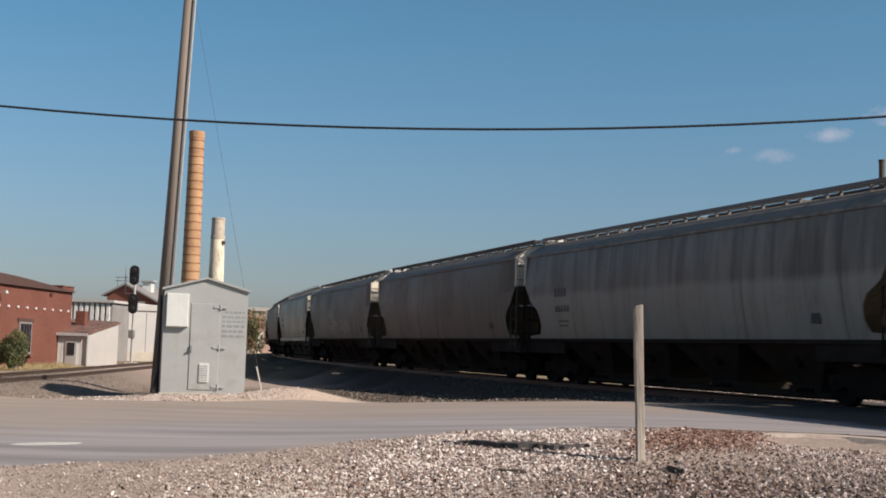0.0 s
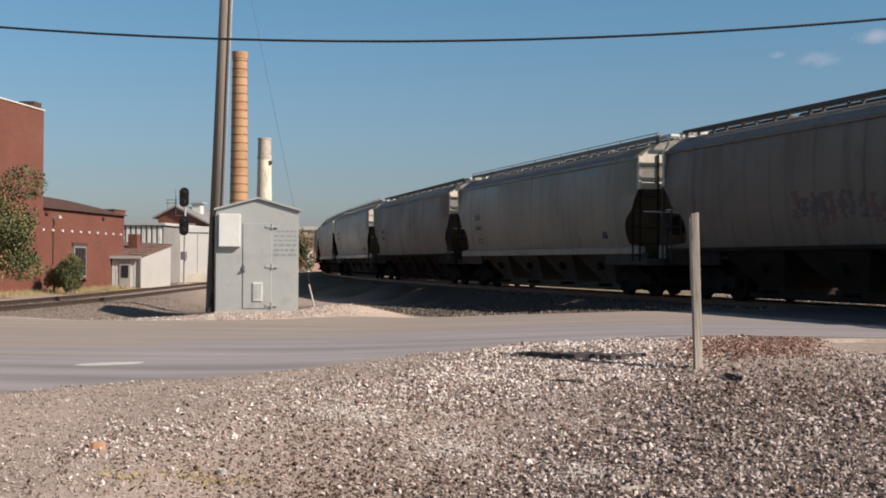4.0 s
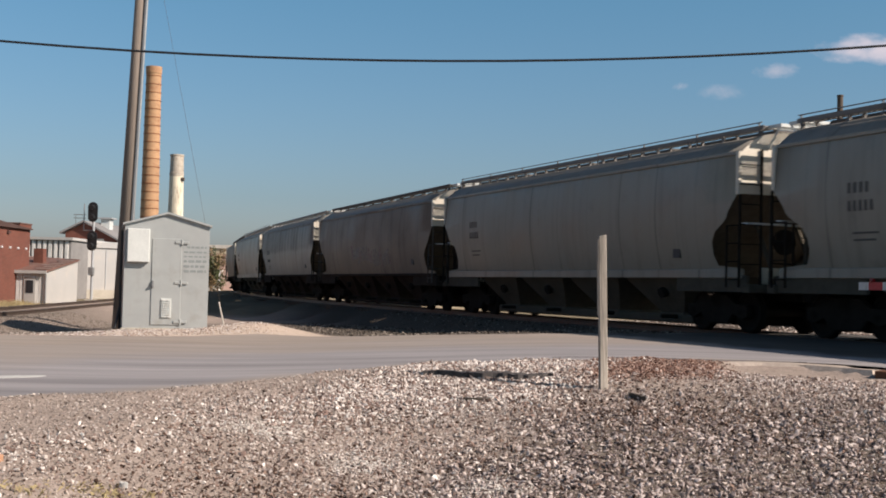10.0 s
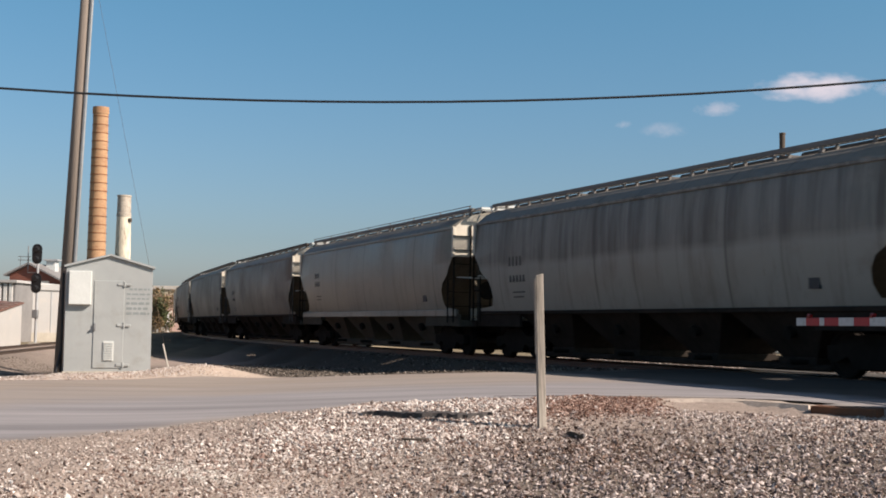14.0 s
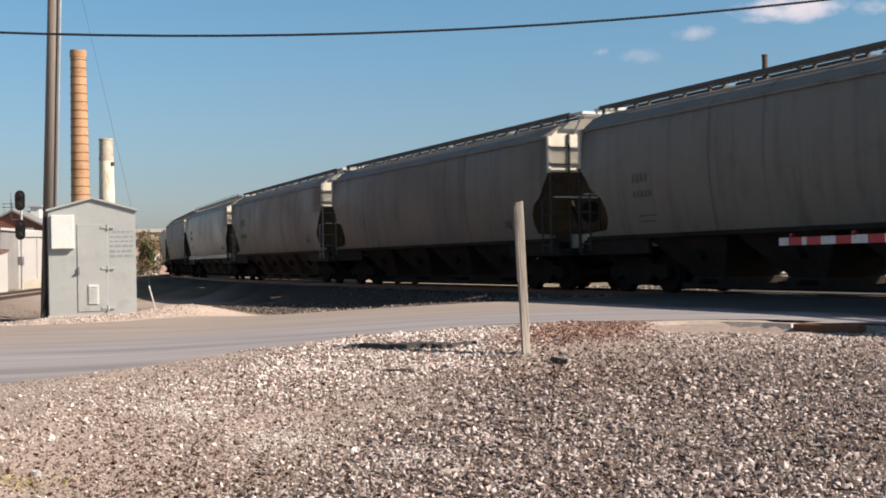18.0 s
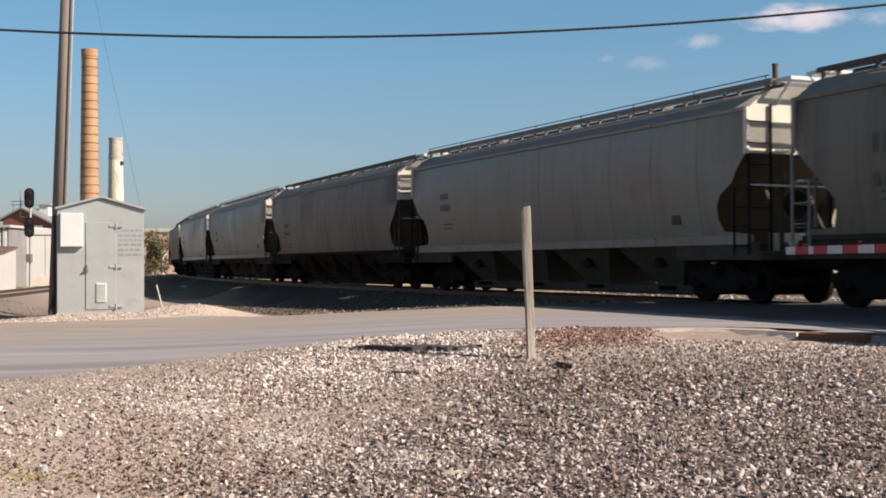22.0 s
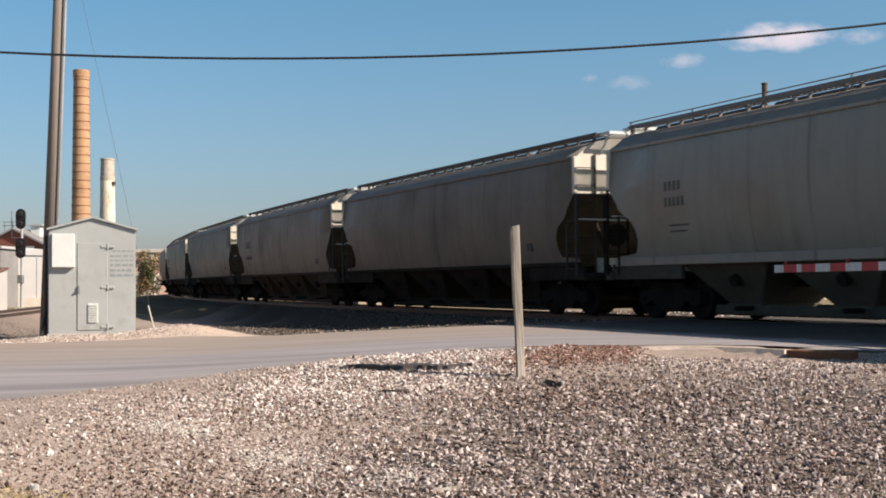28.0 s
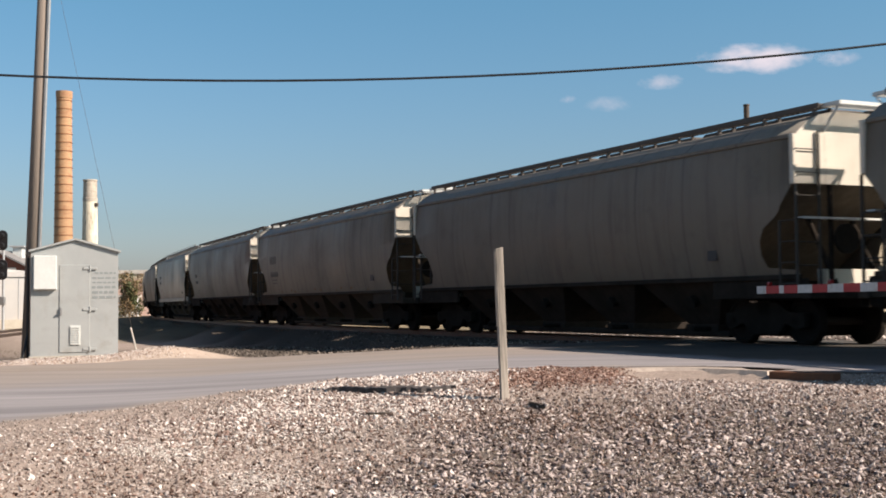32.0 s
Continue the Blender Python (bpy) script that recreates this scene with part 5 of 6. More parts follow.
# ---- beyond the train ----
def far_buildings():
    b = thing("tan_warehouse", "low tan warehouse with a pale flat roof line beyond the tracks", "building")
    part("wall", box(-95, -10, 262, 290, -0.8, 8.4), M_TAN, b)
    part("roof_edge", box(-95.3, -9.7, 261.7, 290.3, 8.4, 9.15), M_TRIM, b)
    w = thing("white_hut", "small bright white hut beside the tracks", "hut")
    part("wall", box(-56.5, -50.6, 215, 221, -0.8, 3.0), M_WHITE_WALL, w)
    part("roof", box(-56.8, -50.3, 214.7, 221.3, 3.0, 3.35), M_TRIM, w)
    p = thing("pink_store", "pale pink flat-roofed store behind the tree", "building")
    part("wall", box(-64, -52.6, 240, 252, -0.8, 6.2), M_PINK_WALL, p)
    part("roof_edge", box(-64.3, -52.2, 239.7, 252.3, 6.2, 6.7), M_PINK_WALL, p)
    c = thing("tan_office", "pale tan low building seen between the cars", "building")
    part("wall", box(-6, 70, 95, 115, -0.5, 6.2), M_TAN, c)
    part("roof_edge", box(-6.3, 70.3, 94.7, 115.3, 6.2, 6.6), M_TRIM, c)
    y = thing("yellow_machine", "small yellow road machine beyond the tracks", "machine", pose(12.2, 34.5, float(land(12.2, 34.5)), 0, 0, 20))
    part("hood", lathe([(0.5, 0.22), (0.5, 0.5), (0.42, 0.72), (0.25, 0.8), (0.1, 0.82)], 14), M_YELLOW, y)
    part("deck", box(-0.75, 0.75, -0.45, 0.45, 0.0, 0.22, 0.03), M_WHITE_WALL, y)
    car = thing("parked_car", "silver car waiting beyond the tracks, facing the crossing", "car", pose(9.7, 37.5, float(land(9.7, 37.5)), 0, 0, -78))
    prof = [(-2.15, 0.30), (2.1, 0.30), (2.2, 0.5), (2.12, 0.78), (1.1, 0.95), (0.45, 1.42), (-1.2, 1.45), (-1.95, 1.0), (-2.2, 0.9)]
    part("body", prism(prof, -0.85, 0.85), M_ALU, car)
    part("windscreen", prism([(1.06, 0.98), (0.52, 1.38), (0.56, 1.40), (1.12, 1.0)], -0.74, 0.74), M_GLASS, car)
    part("bumper", box(2.12, 2.28, -0.82, 0.82, 0.32, 0.55, 0.04), M_GALV_LIGHT, car)
    part("grille", box(2.1, 2.2, -0.45, 0.45, 0.58, 0.72, 0.01), M_BLACK, car)
    for k in (-1, 1):
        part("headlight", box(2.08, 2.2, k * 0.65 - 0.16, k * 0.65 + 0.16, 0.58, 0.74, 0.03), M_GALV_LIGHT, car)
        for x in (-1.35, 1.35):
            part("wheel", tube((x, k * 0.70, 0.32), (x, k * 0.88, 0.32), 0.32, n=18), M_WHEEL, car)
    s = thing("vent_stack", "slim dark steel stack behind the train", "stack", pose(21.97, 80, -0.3))
    part("pipe", lathe([(0.19, 0), (0.19, 14.5), (0.22, 14.5), (0.22, 14.6), (0.15, 14.6)], 14), M_TIE, s)


far_buildings()


# ---- clouds ----
CLOUD_Y, CLOUD_SPEED = 2600.0, 2.7      # metres off, metres a second towards -x


def cloud_vapour(nt, bsdf):
    """Thin bright vapour, ragged at its rim, denser towards a flat base."""
    tc = nt.nodes.new("ShaderNodeTexCoord")
    info = nt.nodes.new("ShaderNodeObjectInfo")
    rim = nt.nodes.new("ShaderNodeVectorMath")
    rim.operation = "LENGTH"
    flat = nt.nodes.new("ShaderNodeVectorMath")
    flat.operation = "MULTIPLY_ADD"
    flat.inputs[1].default_value, flat.inputs[2].default_value = (2, 0, 2), (-1, 0, -1)
    nt.links.new(tc.outputs["Generated"], flat.inputs[0])
    nt.links.new(flat.outputs[0], rim.inputs[0])
    off = nt.nodes.new("ShaderNodeVectorMath")
    off.operation = "MULTIPLY_ADD"
    nt.links.new(info.outputs["Random"], off.inputs[0])
    off.inputs[1].default_value = (9.0, 0.0, 5.0)
    nt.links.new(flat.outputs[0], off.inputs[2])
    mp = nt.nodes.new("ShaderNodeMapping")
    mp.inputs["Scale"].default_value = (2.1, 1.0, 0.9)
    nt.links.new(off.outputs[0], mp.inputs["Vector"])
    puff = fuzz(nt, mp.outputs[0], 1.25, 5.0, 0.55)
    dens = nt.nodes.new("ShaderNodeMath")
    dens.operation = "SUBTRACT"
    nt.links.new(steps(nt, rim.outputs["Value"], ((0.0, 1.0), (0.5, 0.7), (1.0, 0.0))), dens.inputs[0])
    nt.links.new(steps(nt, puff, ((0.25, 0.75), (0.75, 0.0))), dens.inputs[1])
    cover = steps(nt, dens.outputs[0], ((0.0, 0.0), (0.25, 0.16), (0.7, 0.62)))
    thick = nt.nodes.new("ShaderNodeMath")
    thick.operation = "MULTIPLY"
    nt.links.new(cover, thick.inputs[0])
    nt.links.new(info.outputs["Alpha"], thick.inputs[1])
    # Self-glow in place of sunlight on the vapour.
    glow = node(nt, "ShaderNodeEmission", Strength=1.0)
    glow.inputs["Color"].default_value = (0.60, 0.53, 0.56, 1)
    clear_air = nt.nodes.new("ShaderNodeBsdfTransparent")
    mix = nt.nodes.new("ShaderNodeMixShader")
    nt.links.new(thick.outputs[0], mix.inputs[0])
    nt.links.new(clear_air.outputs[0], mix.inputs[1])
    nt.links.new(glow.outputs[0], mix.inputs[2])
    nt.links.new(mix.outputs[0], nt.nodes["Material Output"].inputs["Surface"])


M_CLOUD = shade("cloud_vapour", cloud_vapour)


def cloud(u, v, a, h, thick, label):
    """A small cloud at bearing u (x / y) and rise v (z / y) half a minute in, a and h its half width and height."""
    bm = bmesh.new()
    bmesh.ops.create_uvsphere(bm, u_segments=24, v_segments=12, radius=1.0)
    for w in bm.verts:
        w.co = (w.co.x * a * CLOUD_Y, w.co.y * h * CLOUD_Y, w.co.z * h * CLOUD_Y * (0.6 if w.co.z < 0 else 1.0))
    me = bpy.data.meshes.new("cloud")
    bm.to_mesh(me)
    bm.free()
    me.materials.append(M_CLOUD)
    ob = tagged(new("cloud", me), label, "cloud", "drifting clouds")
    ob.color = (1, 1, 1, thick)
    ob.visible_shadow = False
    return ob, lambda t: pose(u * CLOUD_Y - CLOUD_SPEED * (t - 29), CLOUD_Y, v * CLOUD_Y)


CLOUDS = [cloud(0.2855, 0.2004, 0.066, 0.019, 1.0, "bright white fair-weather cloud with a flat base"),
          cloud(0.207, 0.1826, 0.026, 0.010, 0.34, "small pale ragged cloud"),
          cloud(0.1286, 0.1692, 0.010, 0.005, 0.16, "tiny wisp of pale cloud"),
          cloud(0.1607, 0.1642, 0.026, 0.010, 0.20, "faint thin wisp of cloud"),
          cloud(0.3548, 0.2014, 0.024, 0.010, 0.3, "faint ragged wisp of cloud")]


# ---- crossing gate ----
def crossing_gate():
    tip, turn = (5.52, 19.5, 1.25), math.degrees(math.atan2(-2.6, 0.63))
    g = thing("crossing_gate", "lowered railway crossing gate with a red and white striped arm", "gate", pose(*tip, 0, 0, turn))
    ends = [0.0, 0.29, 0.69, 0.83, 1.23] + [1.23 + 0.4064 * i for i in range(1, 22)]
    for i, (lo, hi) in enumerate(zip(ends, ends[1:])):
        part("arm_stripe", box(lo, hi, -0.015, 0.015, -0.005, 0.118, 0.002), M_RED if i % 2 else M_WHITE, g)
    for x in (0.37, 2.1, 5.9):
        lamp = part("arm_lamp", tube((x - 0.03, 0, 0.155), (x + 0.05, 0, 0.15), 0.027, n=14), M_LENS, g, "small red gate-arm lamp")
        part("lamp_foot", box(x - 0.03, x + 0.03, -0.03, 0.03, 0.11, 0.14), M_LENS, lamp)
    x = ends[-1]
    part("pivot", box(x - 0.2, x + 0.35, -0.2, 0.2, -0.25, 0.35, 0.03), M_ALU, g)
    part("mast", tube((x + 0.1, 0, -1.6), (x + 0.1, 0, 1.2), 0.065, n=12), M_ALU, g)
    part("counterweight", box(x + 0.4, x + 1.3, -0.04, 0.04, -0.05, 0.25), M_STEEL, g)
    case = thing("equipment_case", "grey steel equipment case beside the crossing", "case", pose(7.1, 13.5, float(land(7.1, 13.5)) - 0.02, 0, 0, 10))
    part("case_body", box(-0.6, 0.6, -0.55, 0.55, 0, 1.35, 0.02), M_GALV, case)
    part("case_lid", box(-0.66, 0.66, -0.6, 0.6, 1.35, 1.42, 0.015), M_GALV, case)


crossing_gate()


M_SLAB = dull(surface("dusty_broken_concrete", (0.40, 0.335, 0.285), 0.95, 0.0, 0.45, 14.0, 1.0, 0.4))


def road_edge():
    k = thing("concrete_kerb", "broken concrete slab edge along the road", "kerb")
    line = [(2.7, 15.75), (3.2, 15.75), (3.7, 15.6), (4.05, 15.2), (4.3, 14.8)]
    for (xa, ya), (xb, yb) in zip(line, line[1:]):
        bm = bmesh.new()
        za, zb = float(rise(xa, ya)) + 0.012, float(rise(xb, yb)) + 0.012
        top = [(xa, ya, za), (xb, yb, zb), (xb + 0.5, yb + 0.35, zb), (xa + 0.5, ya + 0.35, za)]
        low = [(x - (0.12 if i < 2 else 0), y - (0.42 if i < 2 else 0), z - 0.30) for i, (x, y, z) in enumerate(top)]
        v = [bm.verts.new(p) for p in top + low]
        for f in ((0, 1, 2, 3), (7, 6, 5, 4), (0, 4, 5, 1), (1, 5, 6, 2), (2, 6, 7, 3), (3, 7, 4, 0)):
            bm.faces.new([v[q] for q in f])
        bmesh.ops.recalc_face_normals(bm, faces=bm.faces[:])
        part("slab", bm, M_SLAB, k)
    p = thing("rusty_plate", "rusted steel plate lying at the road's edge", "plate", pose(4.65, 14.45, float(rise(4.65, 14.45)) - 0.13, 0, 0, -40))
    part("plate", box(-0.4, 0.4, -0.12, 0.12, 0, 0.15, 0.01), M_RUST, p)


road_edge()


# ---- scraps along the road ----
def scrap(name, label, line, wide, high, mat, seed, lift=0.012):
    """An irregular flat piece lying along a line of (x, y)."""
    rnd = random.Random(seed)
    t = thing(name, label, "scrap")
    bm = bmesh.new()
    rings = []
    for i, (x, y) in enumerate(line):
        k = wide * (0.35 + 0.65 * math.sin(math.pi * (i + 0.35) / (len(line) - 0.3))) * rnd.uniform(0.8, 1.15)
        z = float(land(x, y)) + lift
        rings.append([bm.verts.new(p) for p in ((x, y - k / 2, z - 0.03), (x, y - k / 2, z + high * rnd.uniform(0.5, 1)), (x, y + k / 2, z + high * rnd.uniform(0.6, 1)), (x, y + k / 2, z - 0.03))])
    for a, c in zip(rings, rings[1:]):
        for i in range(4):
            bm.faces.new((a[i], a[(i + 1) % 4], c[(i + 1) % 4], c[i]))
    bm.faces.new(rings[0][::-1])
    bm.faces.new(rings[-1])
    part("piece", bm, mat, t)


# Shade left of the post, laid on the gravel as a dark strip.
scrap("asphalt_scrap", "dark strip that stands in for shade between road and gravel", [(-1.0 + i * 0.055, 13.46 + 0.035 * math.sin(i * 0.55) + 0.02 * math.sin(i * 2.3)) for i in range(27)], 0.30, 0.03, M_SHADE, 3, 0.022)
# Thin cast shadow on the road, drawn as a dark strip.
scrap("tar_seam", "thin dark strip in place of a shadow line along the road's edge", [(0.55 + i * 0.3, 16.25 + 0.03 * math.sin(i * 1.7) - 0.015 * i) for i in range(12)], 0.09, 0.004, M_SHADE, 5)
scrap("bark_chunk", "dark piece of bark lying in the gravel", [(1.14 + i * 0.035, 12.32 - i * 0.045) for i in range(5)], 0.09, 0.06, M_TIE, 7)
scrap("pale_stick", "thin broken stick lying on the gravel", [(0.0 + i * 0.045, 8.3 + i * 0.025) for i in range(6)], 0.018, 0.022, M_WOOD, 8)
scrap("road_patch", "pale worn patch of road filler", [(-5.9 + i * 0.075, 13.2 + 0.05 * i) for i in range(9)], 0.42, 0.004, M_FILLER, 9)


def dry_grass():
    """Tufts of thin straw blades on the dirt."""
    rng = np.random.default_rng(61)
    verts, faces = [], []
    for cx, cy, r, n in ((-2.85, 8.12, 0.13, 170), (-3.24, 7.8, 0.07, 60), (-2.55, 8.25, 0.06, 40)):
        for _ in range(n):
            x, y = cx + rng.normal(0, r), cy + rng.normal(0, r * 0.7)
            z = float(land(x, y)) - 0.005
            a, lean, h, w = rng.uniform(0, 6.28), rng.uniform(0.3, 1.2), rng.uniform(0.012, 0.035), 0.002
            dx, dy = math.cos(a), math.sin(a)
            k = len(verts)
            verts += [(x - dy * w, y + dx * w, z), (x + dy * w, y - dx * w, z), (x + dx * lean * h * 0.6, y + dy * lean * h * 0.6, z + h), (x + dx * lean * h * 1.5, y + dy * lean * h * 1.5, z + h * 1.1)]
            faces += [(k, k + 1, k + 2), (k, k + 2, k + 3)]
    tagged(new("dry_grass", mesh("dry_grass", verts, faces, M_STRAW)), "short tufts of yellow dry grass in the dirt", "grass", kind="stuff")


dry_grass()
scrap("clay_chunk", "broken piece of orange clay brick on the dirt", [(-3.72 + i * 0.03, 8.38 + i * 0.01) for i in range(4)], 0.07, 0.045, M_CLAY, 11)
scrap("white_stone", "single pale stone lying in dry grass", [(-2.77 + i * 0.018, 8.33) for i in range(4)], 0.04, 0.03, M_FILLER, 12)
scrap("bark_strip", "thin dark strip of bark on the white stones", [(-0.52 + i * 0.055, 12.18 - 0.012 * i) for i in range(6)], 0.05, 0.03, M_TIE, 14)


# ---- trees and bushes ----
def tree(name, x, y, z, high, size, n, seed, mats, label, leaf=0.12):
    t = thing(name, label, "tree" if name == "tree" else "bush", pose(x, y, z))
    rnd = random.Random(seed)
    bm = tube((0, 0, 0), (0.05, 0, high * 0.55), 0.045 * high ** 0.9, 0.02 * high ** 0.9, 9)
    for k in range(6):
        a, h = k * 1.1 + rnd.random(), high * rnd.uniform(0.25, 0.5)
        tube((0, 0, h), (size[0] * 0.7 * math.cos(a), size[1] * 0.7 * math.sin(a), h + high * 0.3), 0.016 * high, 0.006 * high, 6, bm)
    part("trunk", bm, M_BARK, t)
    for i, m in enumerate(mats):
        v, f = leaf_cloud(n // len(mats), (0, 0, high * (0.62 if name == "tree" else 0.46)), size, seed + i, leaf)
        reuse("crown", mesh("crown", v, f, m), t)


tree("tree", -25.9, 50.0, -0.2, 4.8, (2.15, 1.7, 1.6), 33000, 5, (M_LEAF[0], M_LEAF[1], M_LEAF[2]), "leafy roadside tree turning brown for autumn", 0.08)
tree("bush", -26.4, 60.0, -0.4, 2.3, (0.66, 0.7, 0.85), 15000, 9, (M_LEAF[3], M_LEAF[0], M_LEAF[1]), "dark green bush against the brick wall", 0.045)
tree("bush", -27.6, 60.5, -0.4, 1.5, (0.42, 0.5, 0.55), 6000, 12, (M_LEAF[2], M_LEAF[1]), "brownish shrub at the foot of the brick wall", 0.045)
tree("tree", -48.6, 205.0, -2.2, 8.4, (1.75, 1.6, 3.2), 5600, 21, (M_LEAF[1], M_LEAF[2], M_LEAF[0]), "autumn-brown tree beside the tracks", 0.2)


def weeds():
    """Dry weeds and grass along the foot of the brick walls."""
    rng = np.random.default_rng(71)
    n = 9000
    y = rng.uniform(48, 73, n)
    x = -28.7 + rng.exponential(0.9, n)
    z = land(x, y) - 0.02
    h = rng.uniform(0.12, 0.42, n) * np.exp(-(x + 28.7) / 2.5)
    a, lean, w = rng.uniform(0, 6.28, n), rng.uniform(0.1, 0.7, n), 0.012
    dx, dy = np.cos(a), np.sin(a)
    v = np.stack([np.stack([x - dy * w, y + dx * w, z], -1), np.stack([x + dy * w, y - dx * w, z], -1), np.stack([x + dx * lean * h, y + dy * lean * h, z + h], -1)], 1)
    tagged(new("weeds", mesh("weeds", v.reshape(-1, 3).tolist(), np.arange(3 * n).reshape(-1, 3).tolist(), M_STRAW)), "dry yellowish weeds along the brick wall", "grass", kind="stuff")


weeds()


# ---- stones ----
def near_d(x, y):
    return np.interp(x, NEAR_X, NEAR_Y) - y


def patchy(x, y, k):
    """Slow swells and thin spots, about a metre or two across."""
    return 0.5 + 0.25 * np.sin(1.9 * x + 1.1 * y + 2.1 * k) + 0.25 * np.sin(2.7 * y - 1.6 * x + 1.3 * k + 0.9 * np.sin(1.4 * x + k))


def red_zone(x, y):
    d = near_d(x, y)
    return np.where(d > 0.02, smooth(2.7, 1.7, d) * smooth(0.75, 1.2, x + 0.12 * d) * smooth(3.0, 2.3, x + 0.2 * d), 0)


def clear(x, y):
    """Leaves the red strip and the slab edge free of other stones."""
    d = near_d(x, y)
    return (1 - 0.9 * red_zone(x, y)) * np.where((x > 2.5) & (x < 4.7) & (d < 0.95 - 0.25 * np.abs(x - 3.5)), 0.0, 1.0)


def heap(x, y):
    """Where the broken limestone lies thick: a tongue along the road's edge that runs down to the dirt."""
    d = near_d(x, y)
    mid = -0.28 - 0.36 * (14 - y) + 0.15 * np.sin(2.1 * y)
    wide = 1.05 + 0.12 * np.maximum(0, 14 - y) + 0.12 * np.sin(5.3 * y + x)
    return np.where(d > 0.1, np.exp(-((x - mid) / wide) ** 4) * smooth(0.0, 0.5, d) * (0.06 + 0.94 * smooth(4.6, 2.6, d)) * (0.6 + 0.4 * patchy(x, y, 8)), 0)


def dark_side(x, y):
    edge = x + 0.45 - 0.48 * (y - 9.5) + 0.18 * np.sin(3.1 * x + 2.3 * y)
    return np.where(near_d(x, y) > 0.5, smooth(-0.35, 0.45, edge) * (0.2 + 0.8 * smooth(3.0, 5.2, near_d(x, y))) * smooth(2.1, 3.6, near_d(x, y)) * clear(x, y) * (0.5 + 0.5 * patchy(x, y, 1)), 0)


def litter(x, y):
    """Brown leaf and bark litter at the foot of the dirt slope and along the dark stones."""
    a = np.exp(-((x + 1.7) / 1.1) ** 2 - ((y - 8.5) / 0.7) ** 2)
    b = np.exp(-((x - 1.4) / 1.2) ** 2 - ((y - 11.6) / 0.8) ** 2)
    return np.maximum(a, 0.9 * b)


def open_dirt(x, y):
    return np.where(near_d(x, y) > 0.1, (0.25 + 0.75 * smooth(0.3, 2.6, near_d(x, y))) * clear(x, y) * (0.35 + 0.65 * patchy(x, y, 3)), 0)


def stony(x, y):
    """Fades from bare dirt to thick gravel across the site."""
    return smooth(-3.8, -2.0, x + 0.12 * (y - 11))


gravel("white_gravel", "heap of broken white limestone along the road", M_WHITE_ROCK, scatter(15000, -4.0, 2.0, 7.0, 16, 3, lambda x, y: heap(x, y) * (0.25 + 0.75 * smooth(-2.3, -1.2, x))), (0.022, 0.066), 11)
gravel("limestone_chips", "small sharp limestone chips between the stones", M_WHITE_ROCK, scatter(26000, -5.0, 5.5, 6.5, 16, 31, lambda x, y: np.maximum(heap(x, y) * (0.4 + 0.6 * smooth(-2.3, -1.2, x)), open_dirt(x, y) * stony(x, y) * (0.12 + 0.88 * smooth(-3.4, -1.0, x)) * (1 - 0.6 * dark_side(x, y)) * (0.17 + 0.18 * smooth(0.5, -2.0, x) + 0.75 * smooth(1.6, 3.0, x) * smooth(5.0, 2.4, near_d(x, y))))), (0.016, 0.052), 32, shards=True)
gravel("dirt_chips", "fine pale chips strewn over bare dirt", M_DIRT_CHIP, scatter(38000, -6.5, 1.0, 6.0, 16, 37, lambda x, y: np.where(near_d(x, y) > 0.0, smooth(1.0, -2.0, x), 0)), (0.010, 0.042), 38, shards=True)
gravel("mixed_gravel", "loose mixed gravel of tan, white and brown stones", M_PINK_ROCK, scatter(13000, -4.5, 6.0, 6.0, 16, 4, lambda x, y: open_dirt(x, y) * stony(x, y) * (1 - 0.55 * dark_side(x, y)) * (0.4 + 0.6 * smooth(-2.6, 0.0, x))), (0.020, 0.066), 12)
gravel("gravel_chips", "small angular chips of tan and brown stone", M_PINK_ROCK, scatter(40000, -5.5, 6.0, 6.0, 16, 33, lambda x, y: open_dirt(x, y) * (1 - 0.7 * dark_side(x, y)) * (0.12 + 0.88 * stony(x, y))), (0.013, 0.048), 34, shards=True)
gravel("brown_chips", "dark brown chips of stone and bark in the gravel", M_BROWN_ROCK, scatter(19000, -5.5, 6.0, 6.0, 15.6, 35, lambda x, y: np.where(near_d(x, y) > 0.6, smooth(1.6, 3.6, near_d(x, y)) * clear(x, y) * (0.05 + 0.95 * np.maximum(litter(x, y), 0.35 * stony(x, y) * patchy(x, y, 5) ** 2)), 0)), (0.014, 0.062), 36, shards=True)
gravel("dark_gravel", "dark grey crushed ballast stones", M_DARK_ROCK, scatter(25000, -2.5, 6.0, 6.0, 15.5, 5, dark_side), (0.024, 0.072), 13)
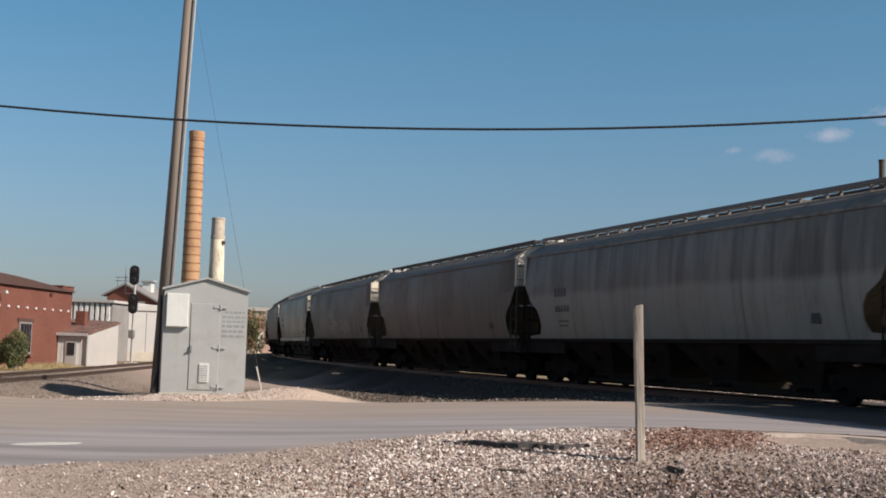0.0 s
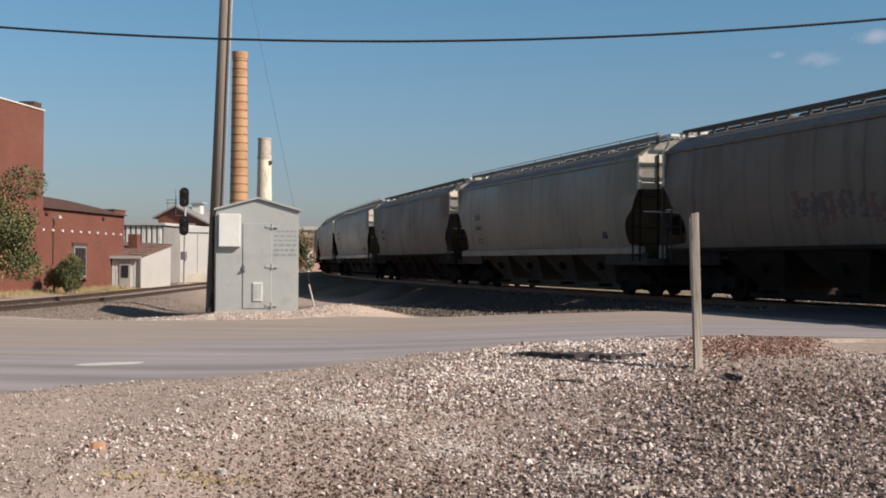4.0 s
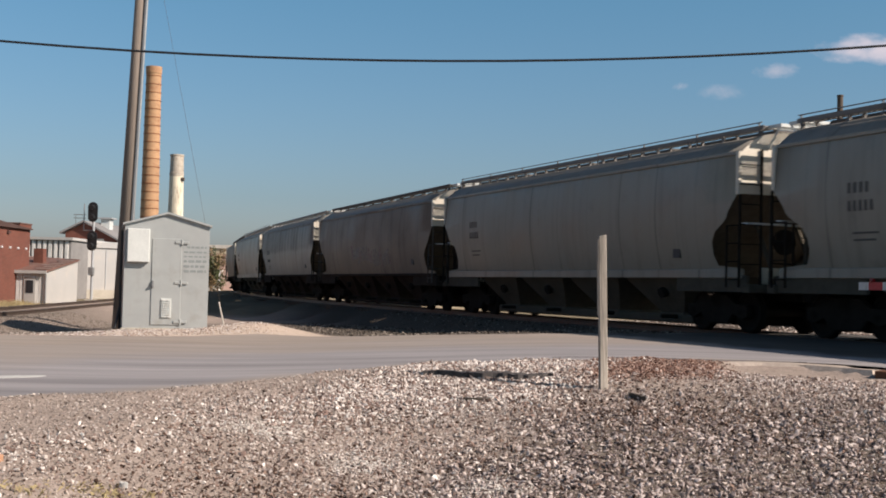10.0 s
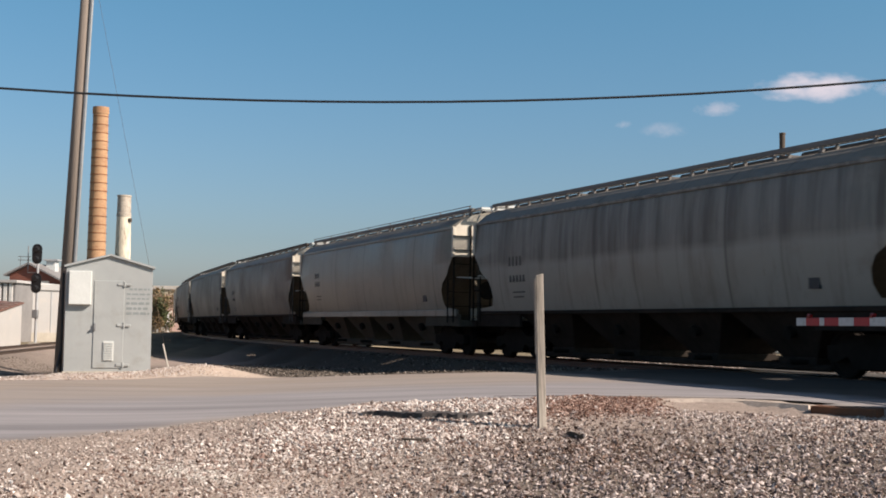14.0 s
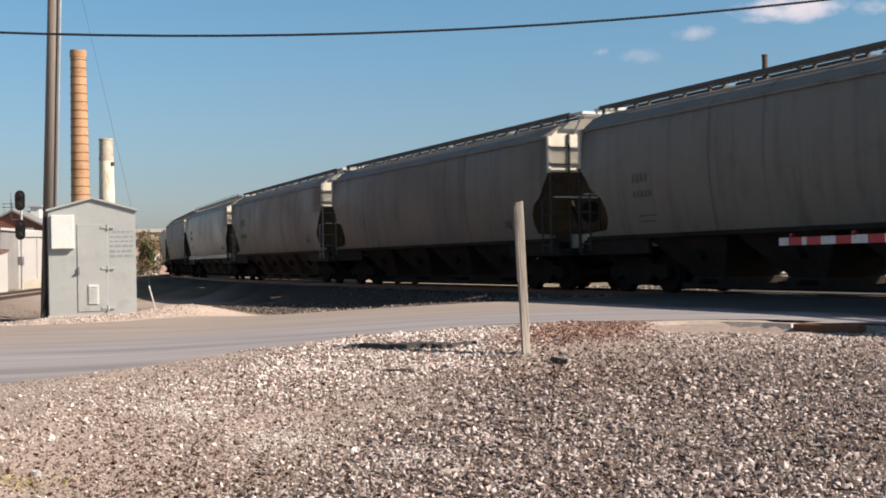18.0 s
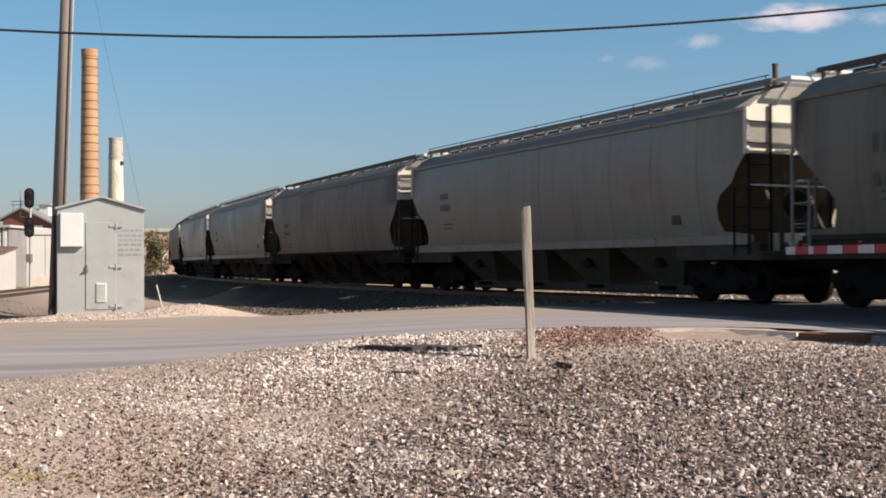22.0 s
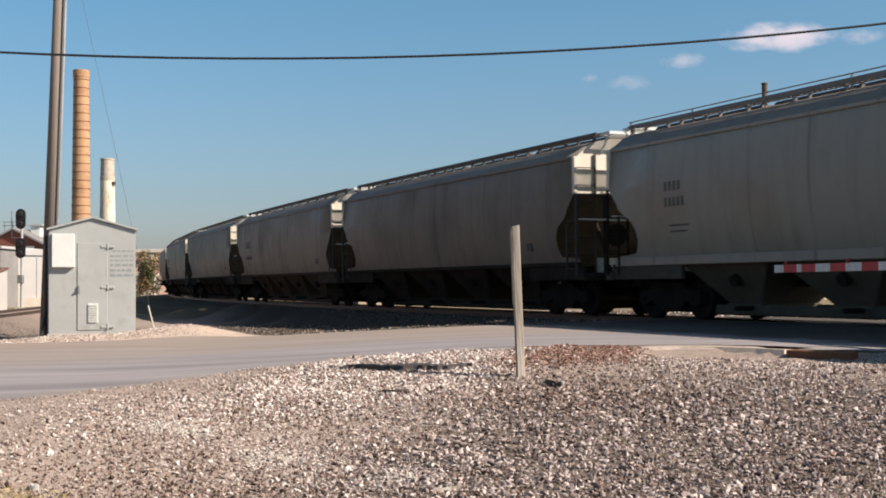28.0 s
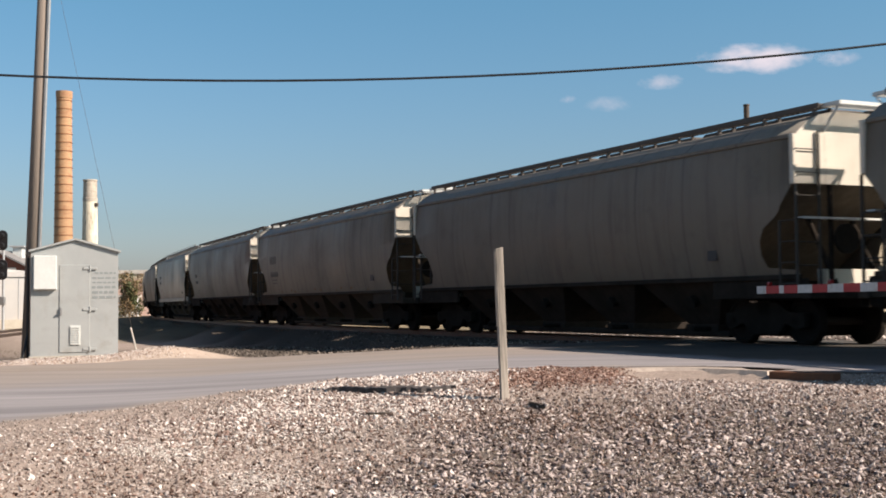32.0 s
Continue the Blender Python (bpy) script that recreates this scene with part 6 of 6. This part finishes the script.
gravel("lime_dust", "pale crushed lime spilled in patches on the gravel", M_DUST, scatter(9000, -3.5, 1.5, 7.0, 11.5, 51, lambda x, y: np.exp(-((x + 1.25) / 0.24) ** 2 - ((y - 9.7) / 0.20) ** 2) + 0.8 * np.exp(-((x + 0.18) / 0.18) ** 2 - ((y - 8.9) / 0.2) ** 2) + 0.6 * np.exp(-((x + 2.2) / 0.3) ** 2 - ((y - 10.3) / 0.22) ** 2)), (0.010, 0.032), 52, shards=True)
gravel("red_gravel", "reddish gravel strip beside the road", M_RED_ROCK, scatter(9000, 0.5, 3.2, 12.5, 16, 8, red_zone), (0.018, 0.055), 16)
gravel("side_ballast", "brown ballast stones beside the side track", M_SIDE_ROCK,
       scatter(30000, -22, -8.5, 22.5, 37, 41, lambda x, y: np.where(y > np.interp(x, FAR_X, FAR_Y) + verge(x) * 0.8, 1.0, 0)), (0.02, 0.055), 42, shards=True)
gravel("track_ballast", "dark ballast stones beside the main track", M_BALLAST,
       scatter(6500, -9, 4, 25, 46, 6, lambda x, y: np.where(y > np.interp(x, FAR_X, FAR_Y) + verge(x) * 1.05, 1.0, 0)), (0.04, 0.09), 14)
gravel("far_ballast", "pale sunlit ballast beyond the main track", M_PINK_ROCK,
       scatter(5000, -2, 16, 18, 50, 10, lambda x, y: np.where((track_gap(x, y) > 2.2) & (track_gap(x, y) < 4.5) & (x > T0[0] + (T0[1] - y) * 0.45), 1.0, 0)), (0.05, 0.12), 18)
gravel("cabin_gravel", "white gravel pad round the relay cabin", M_WHITE_ROCK,
       scatter(9000, -10.8, -4.0, 24.0, 29, 7, lambda x, y: np.where(y > np.interp(x, FAR_X, FAR_Y) + 0.35, np.exp(-((x + 7.6) / 2.2) ** 4), 0)), (0.02, 0.06), 15, shards=True)


# ---- the train runs ----
def motions():
    times = [float(t) for t in range(0, 33)]
    for n, car in cars.items():
        walk(car, [(t, car_pose(n, t)) for t in times])
    for ob, place in CLOUDS:
        walk(ob, [(0.0, place(0.0)), (16.0, place(16.0)), (32.0, place(32.0))])


motions()
